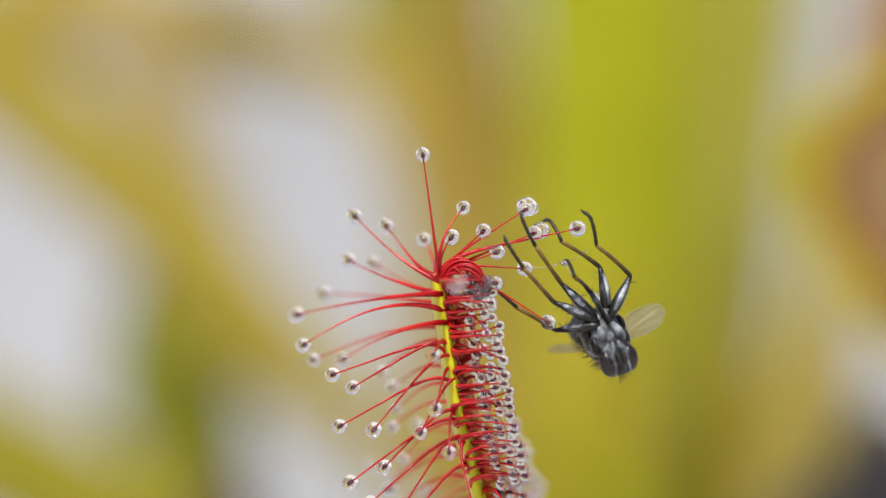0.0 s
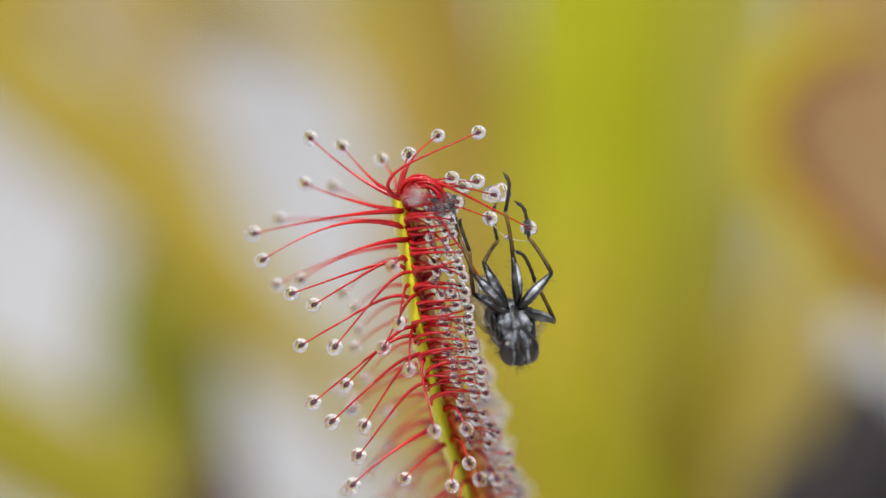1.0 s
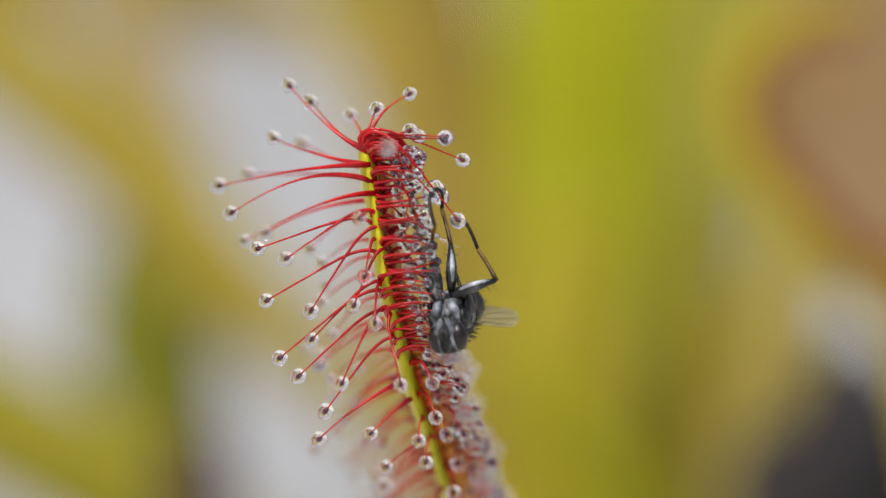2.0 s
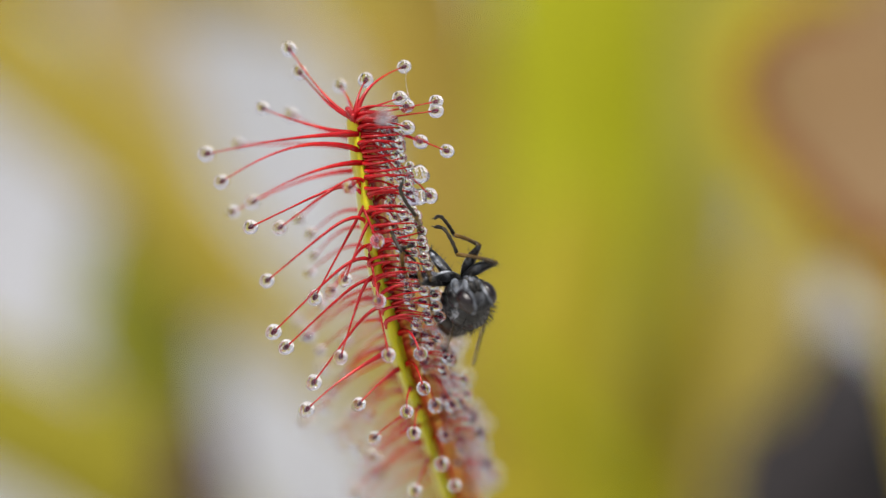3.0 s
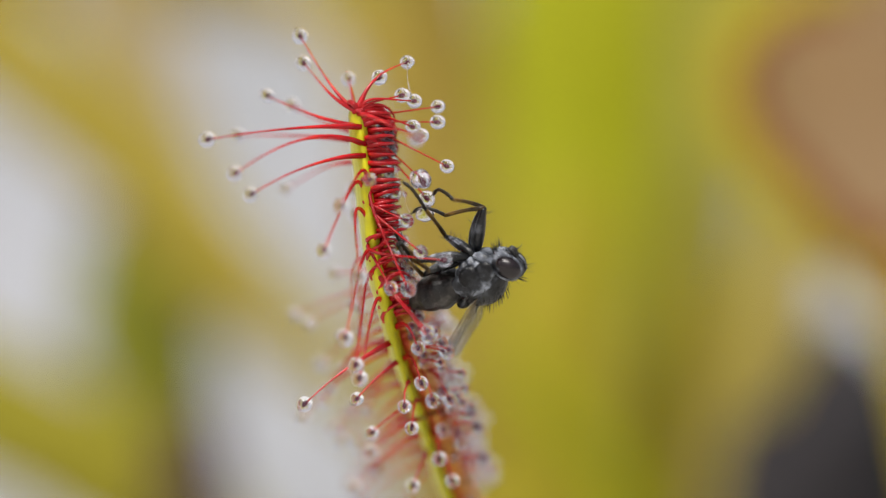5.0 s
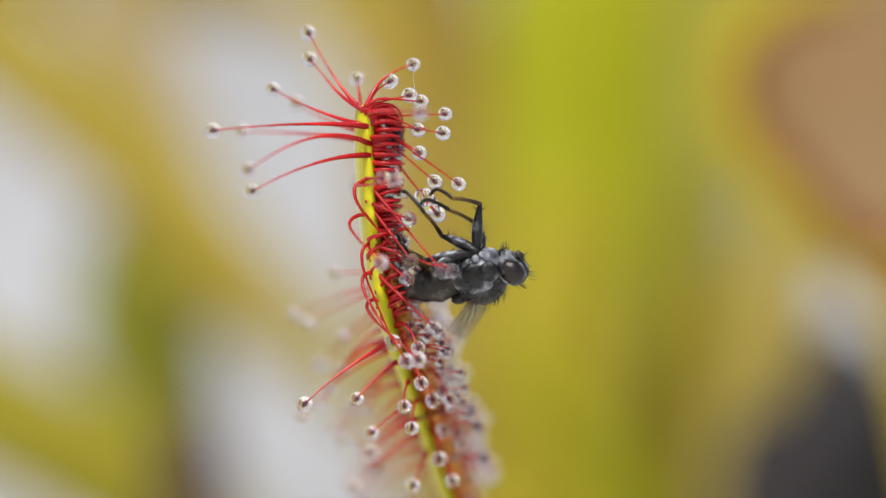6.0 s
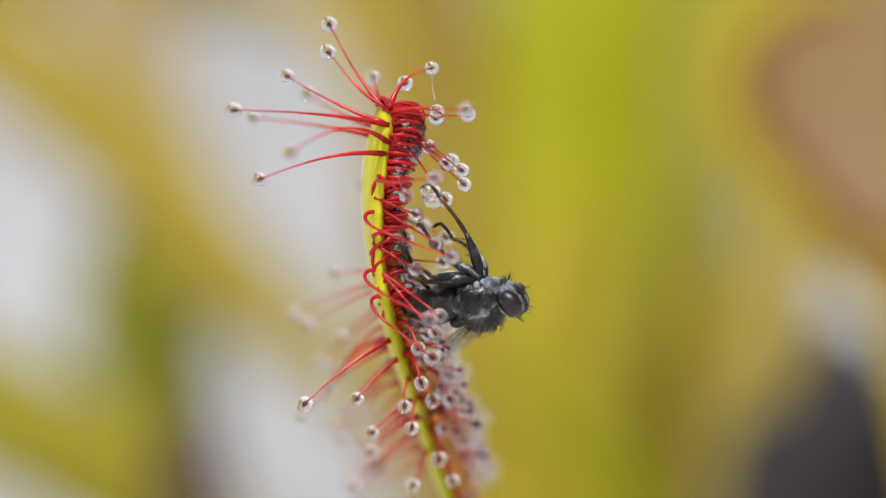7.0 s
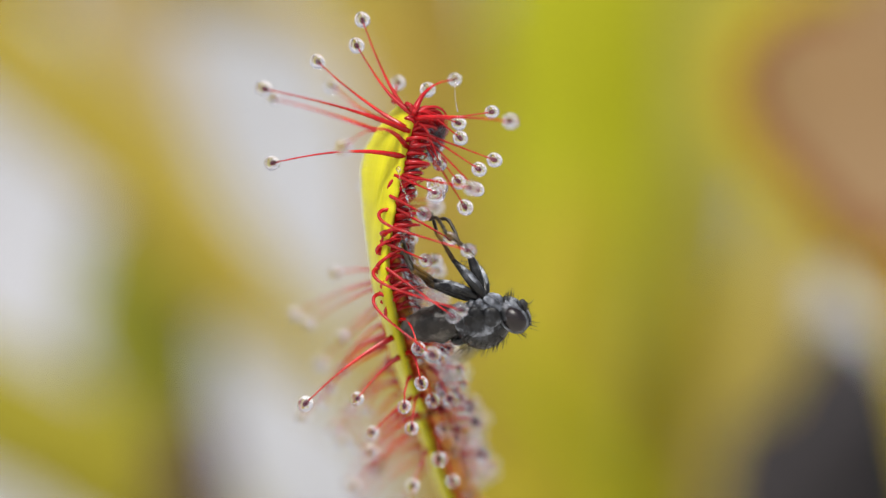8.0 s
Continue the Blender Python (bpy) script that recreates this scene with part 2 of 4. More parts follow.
def stalk(length, bend, r0, r1, n, name, parent):
    """A tapering red stalk along X that arches towards Z."""
    bm = bmesh.new()
    wob = rng.uniform(-0.015, 0.015)
    pts, rad = [], []
    for k in range(n + 1):
        x = k / n
        arc = 4 * x * (1 - x) * (1.25 - 0.5 * x)
        pts.append(Vector((x * length, wob * length * math.sin(2 * math.pi * x), bend * length * arc)))
        rad.append((r1 + (r0 - r1) * (1 - x) ** 2.4) * U)
    tube(bm, pts, rad, 8)
    return part(name, bm, STALK_RED, parent), pts


def add_drop(ob, m, size):
    dm, gm = drop_mesh(size * rng.uniform(0.92, 1.1), rng.choice((0, 1, 2)), 0.95 if size < 12 else 0.86)
    out = []
    for nm, me in (("drop", dm), ("gland", gm)):
        d = new(nm, me)
        d.parent = ob
        d.matrix_basis = m
        out.append(d)
    return out


def tentacle(s, side, tips, near=1, bend=0.14, drop=13.5, thick=6.0, hint=(0, 0, 1), stretch=1.03, back=None):
    """A tentacle rooted s units below the tip, side units aside of the keel (plus: left), whose end passes
    the plan's places tips (seconds, u, v). near: +1 leans to the camera when it is foreshortened, -1 away."""
    roots, ends = [], []
    chord = 0
    for t in TIMES:
        root = root_at(t, s, side, back)
        u, v = between(tips, t)
        end = spot(u, v, root.y)
        roots.append(root)
        ends.append(end)
        chord = max(chord, (end - root).length)
    chord *= stretch
    ob, pts = stalk(chord, bend, thick, 1.25, 12, "tentacle", leaf)
    add_drop(ob, frame_of(pts[-1], pts[-1] - pts[-3], Vector((0, 0, 1))), drop)
    rows = []
    for t, root, end in zip(TIMES, roots, ends):
        flat = end - root
        away = math.sqrt(max(0.0, chord ** 2 - flat.length ** 2))
        flat = flat + (Vector((0, EYE_Y, EYE_Z)) - end).normalized() * (near * away)
        rows.append((t, in_leaf(frame_of(root, flat, Vector(hint)))))
    MOVES.append((ob, rows))
    return ob


def hook_line(ratio, marks, power=2.2):
    """A flat line of length 1 whose ends are ratio apart, curled most at its root, at the given marks along it.
    It starts at 0, ends on the X axis and bulges to +Y."""
    def run(bend):
        pts, p = [(0.0, 0.0)], [0.0, 0.0]
        for k in range(120):
            a = bend * (1 - (k + 0.5) / 120) ** power
            p = [p[0] + math.cos(a) / 120, p[1] + math.sin(a) / 120]
            pts.append(tuple(p))
        return pts
    lo, hi = 0.0, 5.4 if power > 5 else 4.6 if power > 1.5 else 3.6
    for _ in range(24):
        mid = (lo + hi) / 2
        e = run(mid)[-1]
        if math.hypot(*e) > ratio:
            lo = mid
        else:
            hi = mid
    pts = run(lo)
    e = math.atan2(pts[-1][1], pts[-1][0])
    ca, sa = math.cos(-e), math.sin(-e)
    out = []
    for m in marks:
        x, y = pts[round(m * 120)]
        out.append((x * ca - y * sa, x * sa + y * ca))
    return out


FINE = (0, 0.05, 0.1, 0.15, 0.2, 0.26, 0.33, 0.41, 0.5, 0.6, 0.7, 0.8, 0.9, 1)


def curler(s, side, tips, drop=13.5, thick=3.9, near=0.0016, out=(-0.6, -0.6, -0.4), back=None, slack=1.035, marks=(0, 0.025, 0.05, 0.075, 0.1, 0.125, 0.15, 0.18, 0.22, 0.27, 0.34, 0.5, 1), tuck=0.0, under=None, power=7.0, wrap=0):
    """A tentacle of stiff pieces that folds over the leaf onto the fly. near: how far before the plan
    its end lies once it is folded, unless the tips name it; wrap: it ends up behind the blade's edge; under: the way it bulges once it is drawn in."""
    place = []
    chord = 0
    for t in TIMES:
        root = root_at(t, s, side, back)
        u, v, *y = between(tips, t)
        right = min(1.0, max(0.0, (u - root.x / U - AXIS_U + 120) / 160))
        end = spot(u, v, depth(s) + (y[0] if y else -near * right) + tuck * min(1.0, max(0.0, (t - 2.0) / 1.5)))
        place.append((t, root, end, not y and near > 0.001))
        if t < 2.8:
            chord = max(chord, (end - root).length)
    chord *= slack
    pieces = []
    for i, (m0, m1) in enumerate(zip(marks, marks[1:])):
        ln = (m1 - m0) * chord
        ra, rb = [1.2 + (thick - 1.2) * (1 - m) ** 1.6 for m in (m0, m1)]
        bm = bmesh.new()
        over = 0.8 * rb * U
        tube(bm, [Vector((-over, 0, 0)), Vector((0, 0, 0)), Vector((ln / 2, 0, 0)), Vector((ln, 0, 0)), Vector((ln + over, 0, 0))],
             [ra * 0.6 * U, ra * U, (ra + rb) / 2 * U, rb * U, rb * 0.6 * U], 8)
        pieces.append(part("upper_stalk" if i else "tentacle", bm, STALK_RED, pieces[0] if i else leaf))
    made = add_drop(pieces[0], Matrix(), drop)
    rows = [[] for _ in pieces]
    ends = []
    for t, root, end, free in place:
        d = end - root
        lean = min(1.0, max(0.0, (end.x - root.x) / U / 60 + 0.6))
        least = 0.95 - (0.03 if wrap else 0.11) * lean
        way = -1 + 2 * wrap * min(1.0, max(0.0, (t - 5.0) / 2.0))
        if free and d.length < least * chord:      # what it is too long by comes forward over the leaf
            flat = math.hypot(d.x, d.z)
            if flat < least * chord:
                end = Vector((end.x, root.y + way * math.sqrt((least * chord) ** 2 - flat ** 2), end.z))
                k = (end.y - EYE_Y) / -EYE_Y
                end.x, end.z = end.x * k, EYE_Z + (end.z - EYE_Z) * k
                d = end - root
        ratio = min(1.0, d.length / chord)
        line = hook_line(max(0.12, ratio), marks, power)
        side_way = Vector((-0.1, -0.45, 0.9)).lerp(Vector(out), lean)
        if under:
            side_way = side_way.lerp(Vector(under), min(1.0, max(0.0, (t - 1.8) / 1.7)))
        f = frame_of(root, d, side_way)
        at = [f @ Vector((x * chord, 0, y * chord)) for x, y in line]
        base = None
        for i in range(len(pieces)):
            m = frame_of(at[i], at[i + 1] - at[i], Vector(out) + Vector((0.01, 0.02, 0.03)))
            if i == 0:
                base = m
                rows[0].append((t, in_leaf(m)))
            else:
                rows[i].append((t, base.inverted() @ m))
        ends.append((t, base.inverted() @ frame_of(at[-1], at[-1] - at[-2], Vector((0.1, 0.2, 1)))))
    for ob, r in zip(pieces, rows):
        MOVES.append((ob, r))
    for ob in made:
        MOVES.append((ob, ends))


def still(s, side, u, v, **kw):
    tentacle(s, side, [(0, u, v)], **kw)


# crown of the leaf
tentacle(16, -2, [(0, 470, 97), (1, 460, 101), (3.5, 513, 65), (4.5, 519, 60), (6, 541, 52), (6.5, 552, 48), (7, 579, 38), (7.5, 600, 35), (8, 639, 31)], bend=-0.050, near=-1)
tentacle(8, 3, [(0, 528, 116), (1, 518, 118), (3.5, 523, 115), (4.5, 527, 111), (6, 544, 101), (6.5, 553, 98), (7, 577, 89), (7.5, 596, 84), (8, 629, 78)], bend=-0.060, near=-1)
tentacle(36, 6, [(0, 460, 179), (1, 451, 185), (3.5, 456, 181), (4.5, 462, 173), (6, 478, 156), (6.5, 485, 149), (7, 504, 133), (7.5, 525, 123), (8, 559, 107)], bend=-0.030, near=-1)
tentacle(42, -2, [(0, 508, 191), (1, 505, 195), (3.5, 507, 193), (4.5, 510, 188), (6, 520, 181), (6.5, 527, 176), (7, 541, 166), (7.5, 562, 158), (8, 585, 150)], bend=-0.040, near=-1, stretch=1.25, back=60)
tentacle(38, -2, [(0, 375, 261), (1, 370, 267), (3.5, 370, 261), (4.5, 371, 254), (6, 384, 231), (6.5, 390, 221), (7, 420, 196), (7.5, 427, 184), (8, 475, 160)], bend=0.025)
tentacle(62, -6, [(0, 417, 246), (1, 406, 253), (3.5, 411, 246), (4.5, 410, 243), (6, 420, 232), (6.5, 423, 222), (7, 440, 207), (7.5, 452, 190), (8, 477, 172)], bend=0.017, near=-1, stretch=1.12, back=20)
tentacle(70, -6, [(0, 385, 319), (1, 383, 316), (3.5, 398, 310), (4.5, 413, 308), (6, 447, 300), (6.5, 465, 295), (7, 520, 270), (8, 610, 262)], bend=0.12)
tentacle(90, -2, [(0, 453, 339), (1, 450, 348), (3.5, 449, 346), (4.5, 449, 345), (6, 452, 337), (6.5, 454, 330), (7, 464, 317), (7.5, 467, 306), (8, 485, 289)], bend=0.06)
tentacle(100, -2, [(0, 400, 363), (1, 403, 370), (3.5, 403, 368), (4, 412, 345), (4.5, 440, 338), (6, 628, 331), (8, 648, 330)], bend=0.06, near=-1, back=30)
curler(142, 8, [(0, 433, 376), (1, 431, 378), (2, 430, 379), (3.5, 444, 400), (4, 479, 418), (4.5, 502, 430), (5.2, 600, 450), (6, 735, 478), (6.5, 735, 440), (7, 750, 400), (8, 768, 352)], wrap=1)
curler(128, -2, [(0, 469, 399), (1, 470, 398), (3.5, 496, 393), (4, 530, 395), (4.5, 553, 398), (5.2, 620, 350), (6, 695, 315), (6.5, 714, 318), (7, 770, 315), (8, 845, 335)], near=0.0036)
curler(194, 6, [(0, 446, 468), (1, 447, 470), (2, 446, 471), (3.5, 480, 496), (4, 539, 510), (4.5, 600, 514), (5.2, 650, 480), (6, 672, 465), (6.5, 732, 456), (7, 800, 455), (8, 830, 444)])
curler(150, -6, [(0, 506, 474), (1, 507, 472), (2.6, 535, 500), (3.5, 574, 543), (4, 627, 541), (4.5, 678, 530), (5.2, 740, 505), (6, 785, 482), (6.5, 783, 474), (7, 790, 420), (8, 772, 366)], wrap=1)
curler(262, 6, [(0, 464, 568), (1, 469, 571), (2, 469, 573), (3.5, 485, 582), (4, 518, 591), (4.5, 560, 600), (5.2, 630, 600), (6, 690, 590), (6.5, 730, 577), (7, 757, 545), (8, 776, 480)], wrap=1)
curler(244, 6, [(0, 525, 540), (1, 527, 540), (2, 526, 540), (3.5, 610, 490), (4, 700, 478), (4.5, 778, 450), (6, 805, 482), (6.5, 800, 470), (7, 785, 465), (8, 770, 462)], wrap=1)
curler(296, 6, [(0, 500, 604), (1, 502, 605), (3.5, 502, 606), (4, 521, 621), (4.5, 575, 647), (5.2, 650, 650), (6, 720, 640), (6.5, 745, 610), (7, 760, 567), (8, 815, 549)])
curler(290, 6, [(0, 558, 610), (1, 559, 612), (3.5, 607, 627), (4, 690, 612), (4.5, 748, 600), (6, 790, 600), (6.5, 793, 616), (7, 790, 613), (8, 820, 573)])
curler(344, 6, [(0, 548, 664), (1, 549, 666), (3.5, 551, 669), (4, 551, 668), (4.5, 574, 678), (5.2, 660, 670), (6, 740, 640), (6.5, 765, 638), (8, 766, 632)])
curler(250, 8, [(0, 636, 512), (2, 636, 512), (3.5, 684, 540), (4.5, 678, 530), (6, 740, 510), (8, 774, 470)], wrap=1)
curler(300, -2, [(0, 683, 620), (3.5, 684, 620), (4, 717, 610), (4.5, 755, 598), (6, 790, 600), (7, 780, 560), (8, 776, 512)], wrap=1)
curler(170, 6, [(0, 614, 435), (1, 618, 428), (2, 618, 428), (3.5, 687, 415), (4, 700, 478), (4.5, 795, 428), (6, 800, 420), (7, 785, 400), (8, 768, 388)], wrap=1)
curler(190, -6, [(0, 588, 479), (1, 592, 473), (3.5, 610, 490), (4.5, 790, 466), (6, 745, 482), (7, 822, 462), (8, 850, 453)])
curler(130, 6, [(0, 605, 335), (1, 605, 325), (3.5, 617, 322), (4.5, 640, 320), (6, 695, 315), (6.5, 684, 384), (7, 765, 380), (8, 870, 385)], near=0.0036)
tentacle(14, -2, [(0, 645, 203), (1, 643, 198), (3.5, 683, 195), (4, 700, 245), (4.5, 735, 270), (6, 745, 200), (6.5, 765, 195), (7, 825, 195), (8, 902, 215)], bend=0.02, stretch=1.3)
# those that hold the fly
curler(6, 2, [(0, 593, -14), (0.2, 590, 0), (0.5, 681, 20), (1, 762, 92), (1.5, 790, 163), (2, 794, 222), (3.5, 784, 277), (4.5, 781, 279), (6, 812, 326), (6.5, 810, 322), (8, 845, 336)], near=0.0004, out=(0.1, -0.45, 1.0), slack=1.035, marks=FINE, tuck=0.0012, under=(-0.1, 0.95, -0.3))
tentacle(4, -2, [(0, 667, 81), (1, 693, 98), (1.5, 706, 108), (2, 702, 104), (3.5, 718, 110), (4.5, 717, 107), (6, 733, 113), (6.5, 742, 117), (7, 766, 120), (7.5, 781, 127), (8, 807, 140)], bend=0.14, near=-1)
tentacle(4, 0, [(0, 645, 133), (1, 640, 131), (3.5, 645, 131), (4.5, 663, 133), (6, 692, 143), (6.5, 698, 145), (7, 718, 147), (8, 758, 158)], bend=0.1, near=-1)
tentacle(6, 6, [(0, 599, 143), (1, 592, 143), (3.5, 599, 141), (4.5, 610, 138), (6, 632, 138), (6.5, 642, 138), (7, 660, 136), (7.5, 683, 138), (8, 705, 146)], bend=0.1, near=-1, stretch=1.2, back=50)
curler(8, 0, [(0, 867, 117), (0.2, 880, 165), (0.5, 856, 208), (1, 851, 261), (1.5, 839, 283), (2, 785, 329), (3, 740, 320), (3.5, 728, 310), (6, 775, 380), (8, 800, 325)], thick=5.5, near=0.0004, out=(0.1, -0.45, 1.0), slack=1.035, marks=FINE, tuck=0.0012, under=(-0.1, 0.95, -0.3))
curler(14, -4, [(0, 773, 188), (0.2, 785, 204), (0.5, 786, 215), (1, 782, 244), (1.5, 769, 263), (2, 740, 284), (3.5, 722, 215), (4.5, 725, 218), (6, 735, 265), (7, 790, 290), (8, 848, 300)], near=0.0004, out=(0.1, -0.45, 1.0), slack=1.035, marks=FINE, tuck=0.0012, under=(-0.1, 0.95, -0.3))
curler(20, -6, [(0, 815, 283), (0.5, 825, 305), (1, 772, 360), (1.5, 740, 375), (2, 715, 330), (3.5, 700, 300), (6, 770, 322), (7, 815, 300), (8, 872, 282)], near=0.0004, out=(0.1, -0.45, 1.0), slack=1.035, marks=FINE, tuck=0.0012, under=(-0.1, 0.95, -0.3))
curler(10, -8, [(0, 775, 83), (0.2, 790, 130), (0.5, 790, 168), (1, 790, 203), (2, 705, 190), (3.5, 715, 180), (6, 737, 200), (8, 822, 202)], near=0.0004, out=(0.1, -0.45, 1.0), slack=1.035, marks=FINE, tuck=0.0012, under=(-0.1, 0.95, -0.3))
curler(12, -10, [(0, 725, 158), (1, 735, 188), (2, 700, 170), (3.5, 697, 167), (6, 718, 172), (8, 815, 245)], near=0.0004, out=(0.1, -0.45, 1.0), slack=1.035, marks=FINE, tuck=0.0012)
curler(8, -10, [(0, 700, 121), (1, 715, 173), (2, 715, 180), (3.5, 716, 178), (6, 745, 180), (8, 790, 215)], near=0.0004, out=(0.1, -0.45, 1.0), slack=1.035, marks=FINE, tuck=0.0012)
curler(18, -12, [(0, 790, 125), (0.5, 795, 170), (1, 735, 185), (2, 730, 190), (3.5, 730, 195), (6, 740, 225), (8, 785, 285)], near=0.0004, out=(0.1, -0.45, 1.0), slack=1.035, marks=FINE, tuck=0.0012, under=(-0.1, 0.95, -0.3))
curler(24, -12, [(0, 722, 213), (1, 724, 215), (2, 716, 216), (3.5, 718, 217), (6, 740, 230), (8, 778, 290)], near=0.0004, out=(0.1, -0.45, 1.0), slack=1.035, marks=FINE, tuck=0.0012)
def strand(rows, length, bead=5.5):
    """A fine thread of mucilage with a bead on it; rows are seconds and both ends in the plan."""
    bm = bmesh.new()
    ln = length * U
    tube(bm, [Vector((ln * k / 10, 0, -0.06 * ln * math.sin(math.pi * k / 10))) for k in range(11)], [(1.5 - 0.9 * math.sin(math.pi * k / 10)) * U for k in range(11)], 6)
    if bead:
        ball(bm, (0, 0, 0), (bead * U, bead * 0.8 * U, bead * 0.8 * U), segments=12, rings=8)
    ob = part("sticky_strand", bm, MUCILAGE, leaf, "fine clear thread of mucilage")
    out = []
    for t in TIMES:
        u, v, u2, v2 = between(rows, t)
        a, b = spot(u, v, -0.0004), spot(u2, v2, -0.0004)
        out.append((t, in_leaf(frame_of(a, b - a, Vector((0, 0, 1))))))
    MOVES.append((ob, out))


strand([(0, 775, 185, 843, 178), (0.5, 790, 220, 826, 239), (1, 781, 246, 813, 278), (1.5, 764, 266, 794, 301), (2, 716, 342, 748, 356), (3.0, 715, 112, 722, 180), (3.5, 718, 112, 724, 180), (4.5, 717, 109, 723, 178), (6, 733, 115, 738, 184), (6.5, 742, 119, 747, 188), (7, 766, 122, 771, 190), (8, 807, 142, 811, 210)], 56, 0)
strand([(0, 843, 178, 895, 150), (0.5, 826, 239, 870, 228), (1, 813, 278, 850, 283), (1.5, 794, 301, 824, 295), (2, 748, 356, 808, 386), (3.0, 700, 300, 712, 335), (8, 705, 300, 715, 335)], 46)
strand([(0, 843, 178, 863, 203), (0.5, 826, 239, 847, 268), (1, 813, 278, 829, 308), (1.5, 794, 301, 812, 334), (2, 748, 356, 774, 378), (3.0, 712, 340, 722, 372), (8, 722, 350, 730, 385)], 34)


def smear(rows, size, seed):
    """A shapeless blob of mucilage drawn out between the tentacles and the fly's feet; rows are seconds and its place in the plan."""
    bm = bmesh.new()
    bmesh.ops.create_icosphere(bm, subdivisions=4, radius=1.0)
    for v in bm.verts:
        n = v.co.normalized()
        v.co = n * size * U * (1 + 0.22 * noise.noise(n * 1.1 + Vector((seed, 0, 0)))) * (1 + 0.25 * max(0.0, n.x))
        v.co.y *= 0.8
    ob = part("sticky_blob", bm, MUCILAGE, leaf, "clear smeared blob of mucilage")
    MOVES.append((ob, [(t, in_leaf(Matrix.Translation(spot(*between(rows, t), 0.0006)))) for t in TIMES]))


smear([(0, 777, 81), (0.2, 759, 95), (0.3, 745, 96), (0.5, 812, 158), (1, 799, 200), (1.5, 786, 220), (1.7, 781, 233), (2, 742, 274), (3.0, 735, 300), (3.5, 735, 250), (4.5, 738, 300), (6, 750, 350), (8, 772, 330)], 17, 3.0)
smear([(0, 800, 123), (0.2, 774, 132), (0.5, 778, 176), (1, 783, 203), (1.5, 768, 210), (2, 752, 288), (3.0, 735, 340), (3.5, 745, 345), (4.0, 750, 330), (4.5, 745, 385), (6, 760, 365), (8, 770, 345)], 14, 8.0)
# low down, where the leaf holds still
still(420, 8, 543, 713, bend=0.04)
still(436, 8, 528, 743, bend=0.06, near=-1, stretch=1.25, back=60)
still(455, 4, 633, 705, bend=0.04)
still(530, 6, 660, 765, bend=0.04)
still(560, 6, 655, 803, bend=0.04, stretch=1.1, near=-1)
still(590, 8, 620, 865, bend=0.06, near=-1, stretch=1.2)
still(495, -2, 716, 719, bend=0.2, stretch=1.5)
still(532, -6, 729, 757, bend=0.2, stretch=1.6)
still(545, -16, 785, 761, bend=0.2, stretch=1.3)
still(592, -10, 777, 811, bend=0.2, stretch=1.5)
still(630, -8, 800, 850, bend=0.2, stretch=1.5)
still(620, 4, 732, 857, bend=0.04, stretch=1.2)
still(452, -8, 745, 678, bend=0.2, stretch=1.5)
still(480, -14, 765, 708, bend=0.2, stretch=1.5)
still(485, -20, 795, 708, bend=0.2, stretch=1.3)
for s_, u_, v_ in ((330, 541, 576), (320, 515, 560), (356, 604, 599), (300, 592, 484), (372, 566, 646), (460, 600, 760)):
    still(s_, 6, u_, v_, bend=0.02, near=-1, stretch=1.9, back=68, thick=3.6)
for k in range(20):
    s_ = 395 + 14 * k + rng.uniform(-5, 5)
    p, d = keel(0.0, s_)
    still(s_, 8, p.x - rng.uniform(60, 150), p.y + rng.uniform(50, 120), bend=rng.uniform(0.03, 0.16), near=-1, stretch=rng.uniform(1.25, 1.7), back=60, thick=5.4, drop=11)
for k in range(34):
    s_ = 300 + 11 * k + rng.uniform(-5, 5)
    p, d = keel(0.0, s_)
    still(s_, -14, p.x + rng.uniform(62, 112), p.y - rng.uniform(-10, 30), bend=0.05, near=-1, stretch=rng.uniform(1.6, 2.6), back=60, thick=3.8, drop=12.5)
still(395, -10, 740, 617, bend=0.2, stretch=1.5)

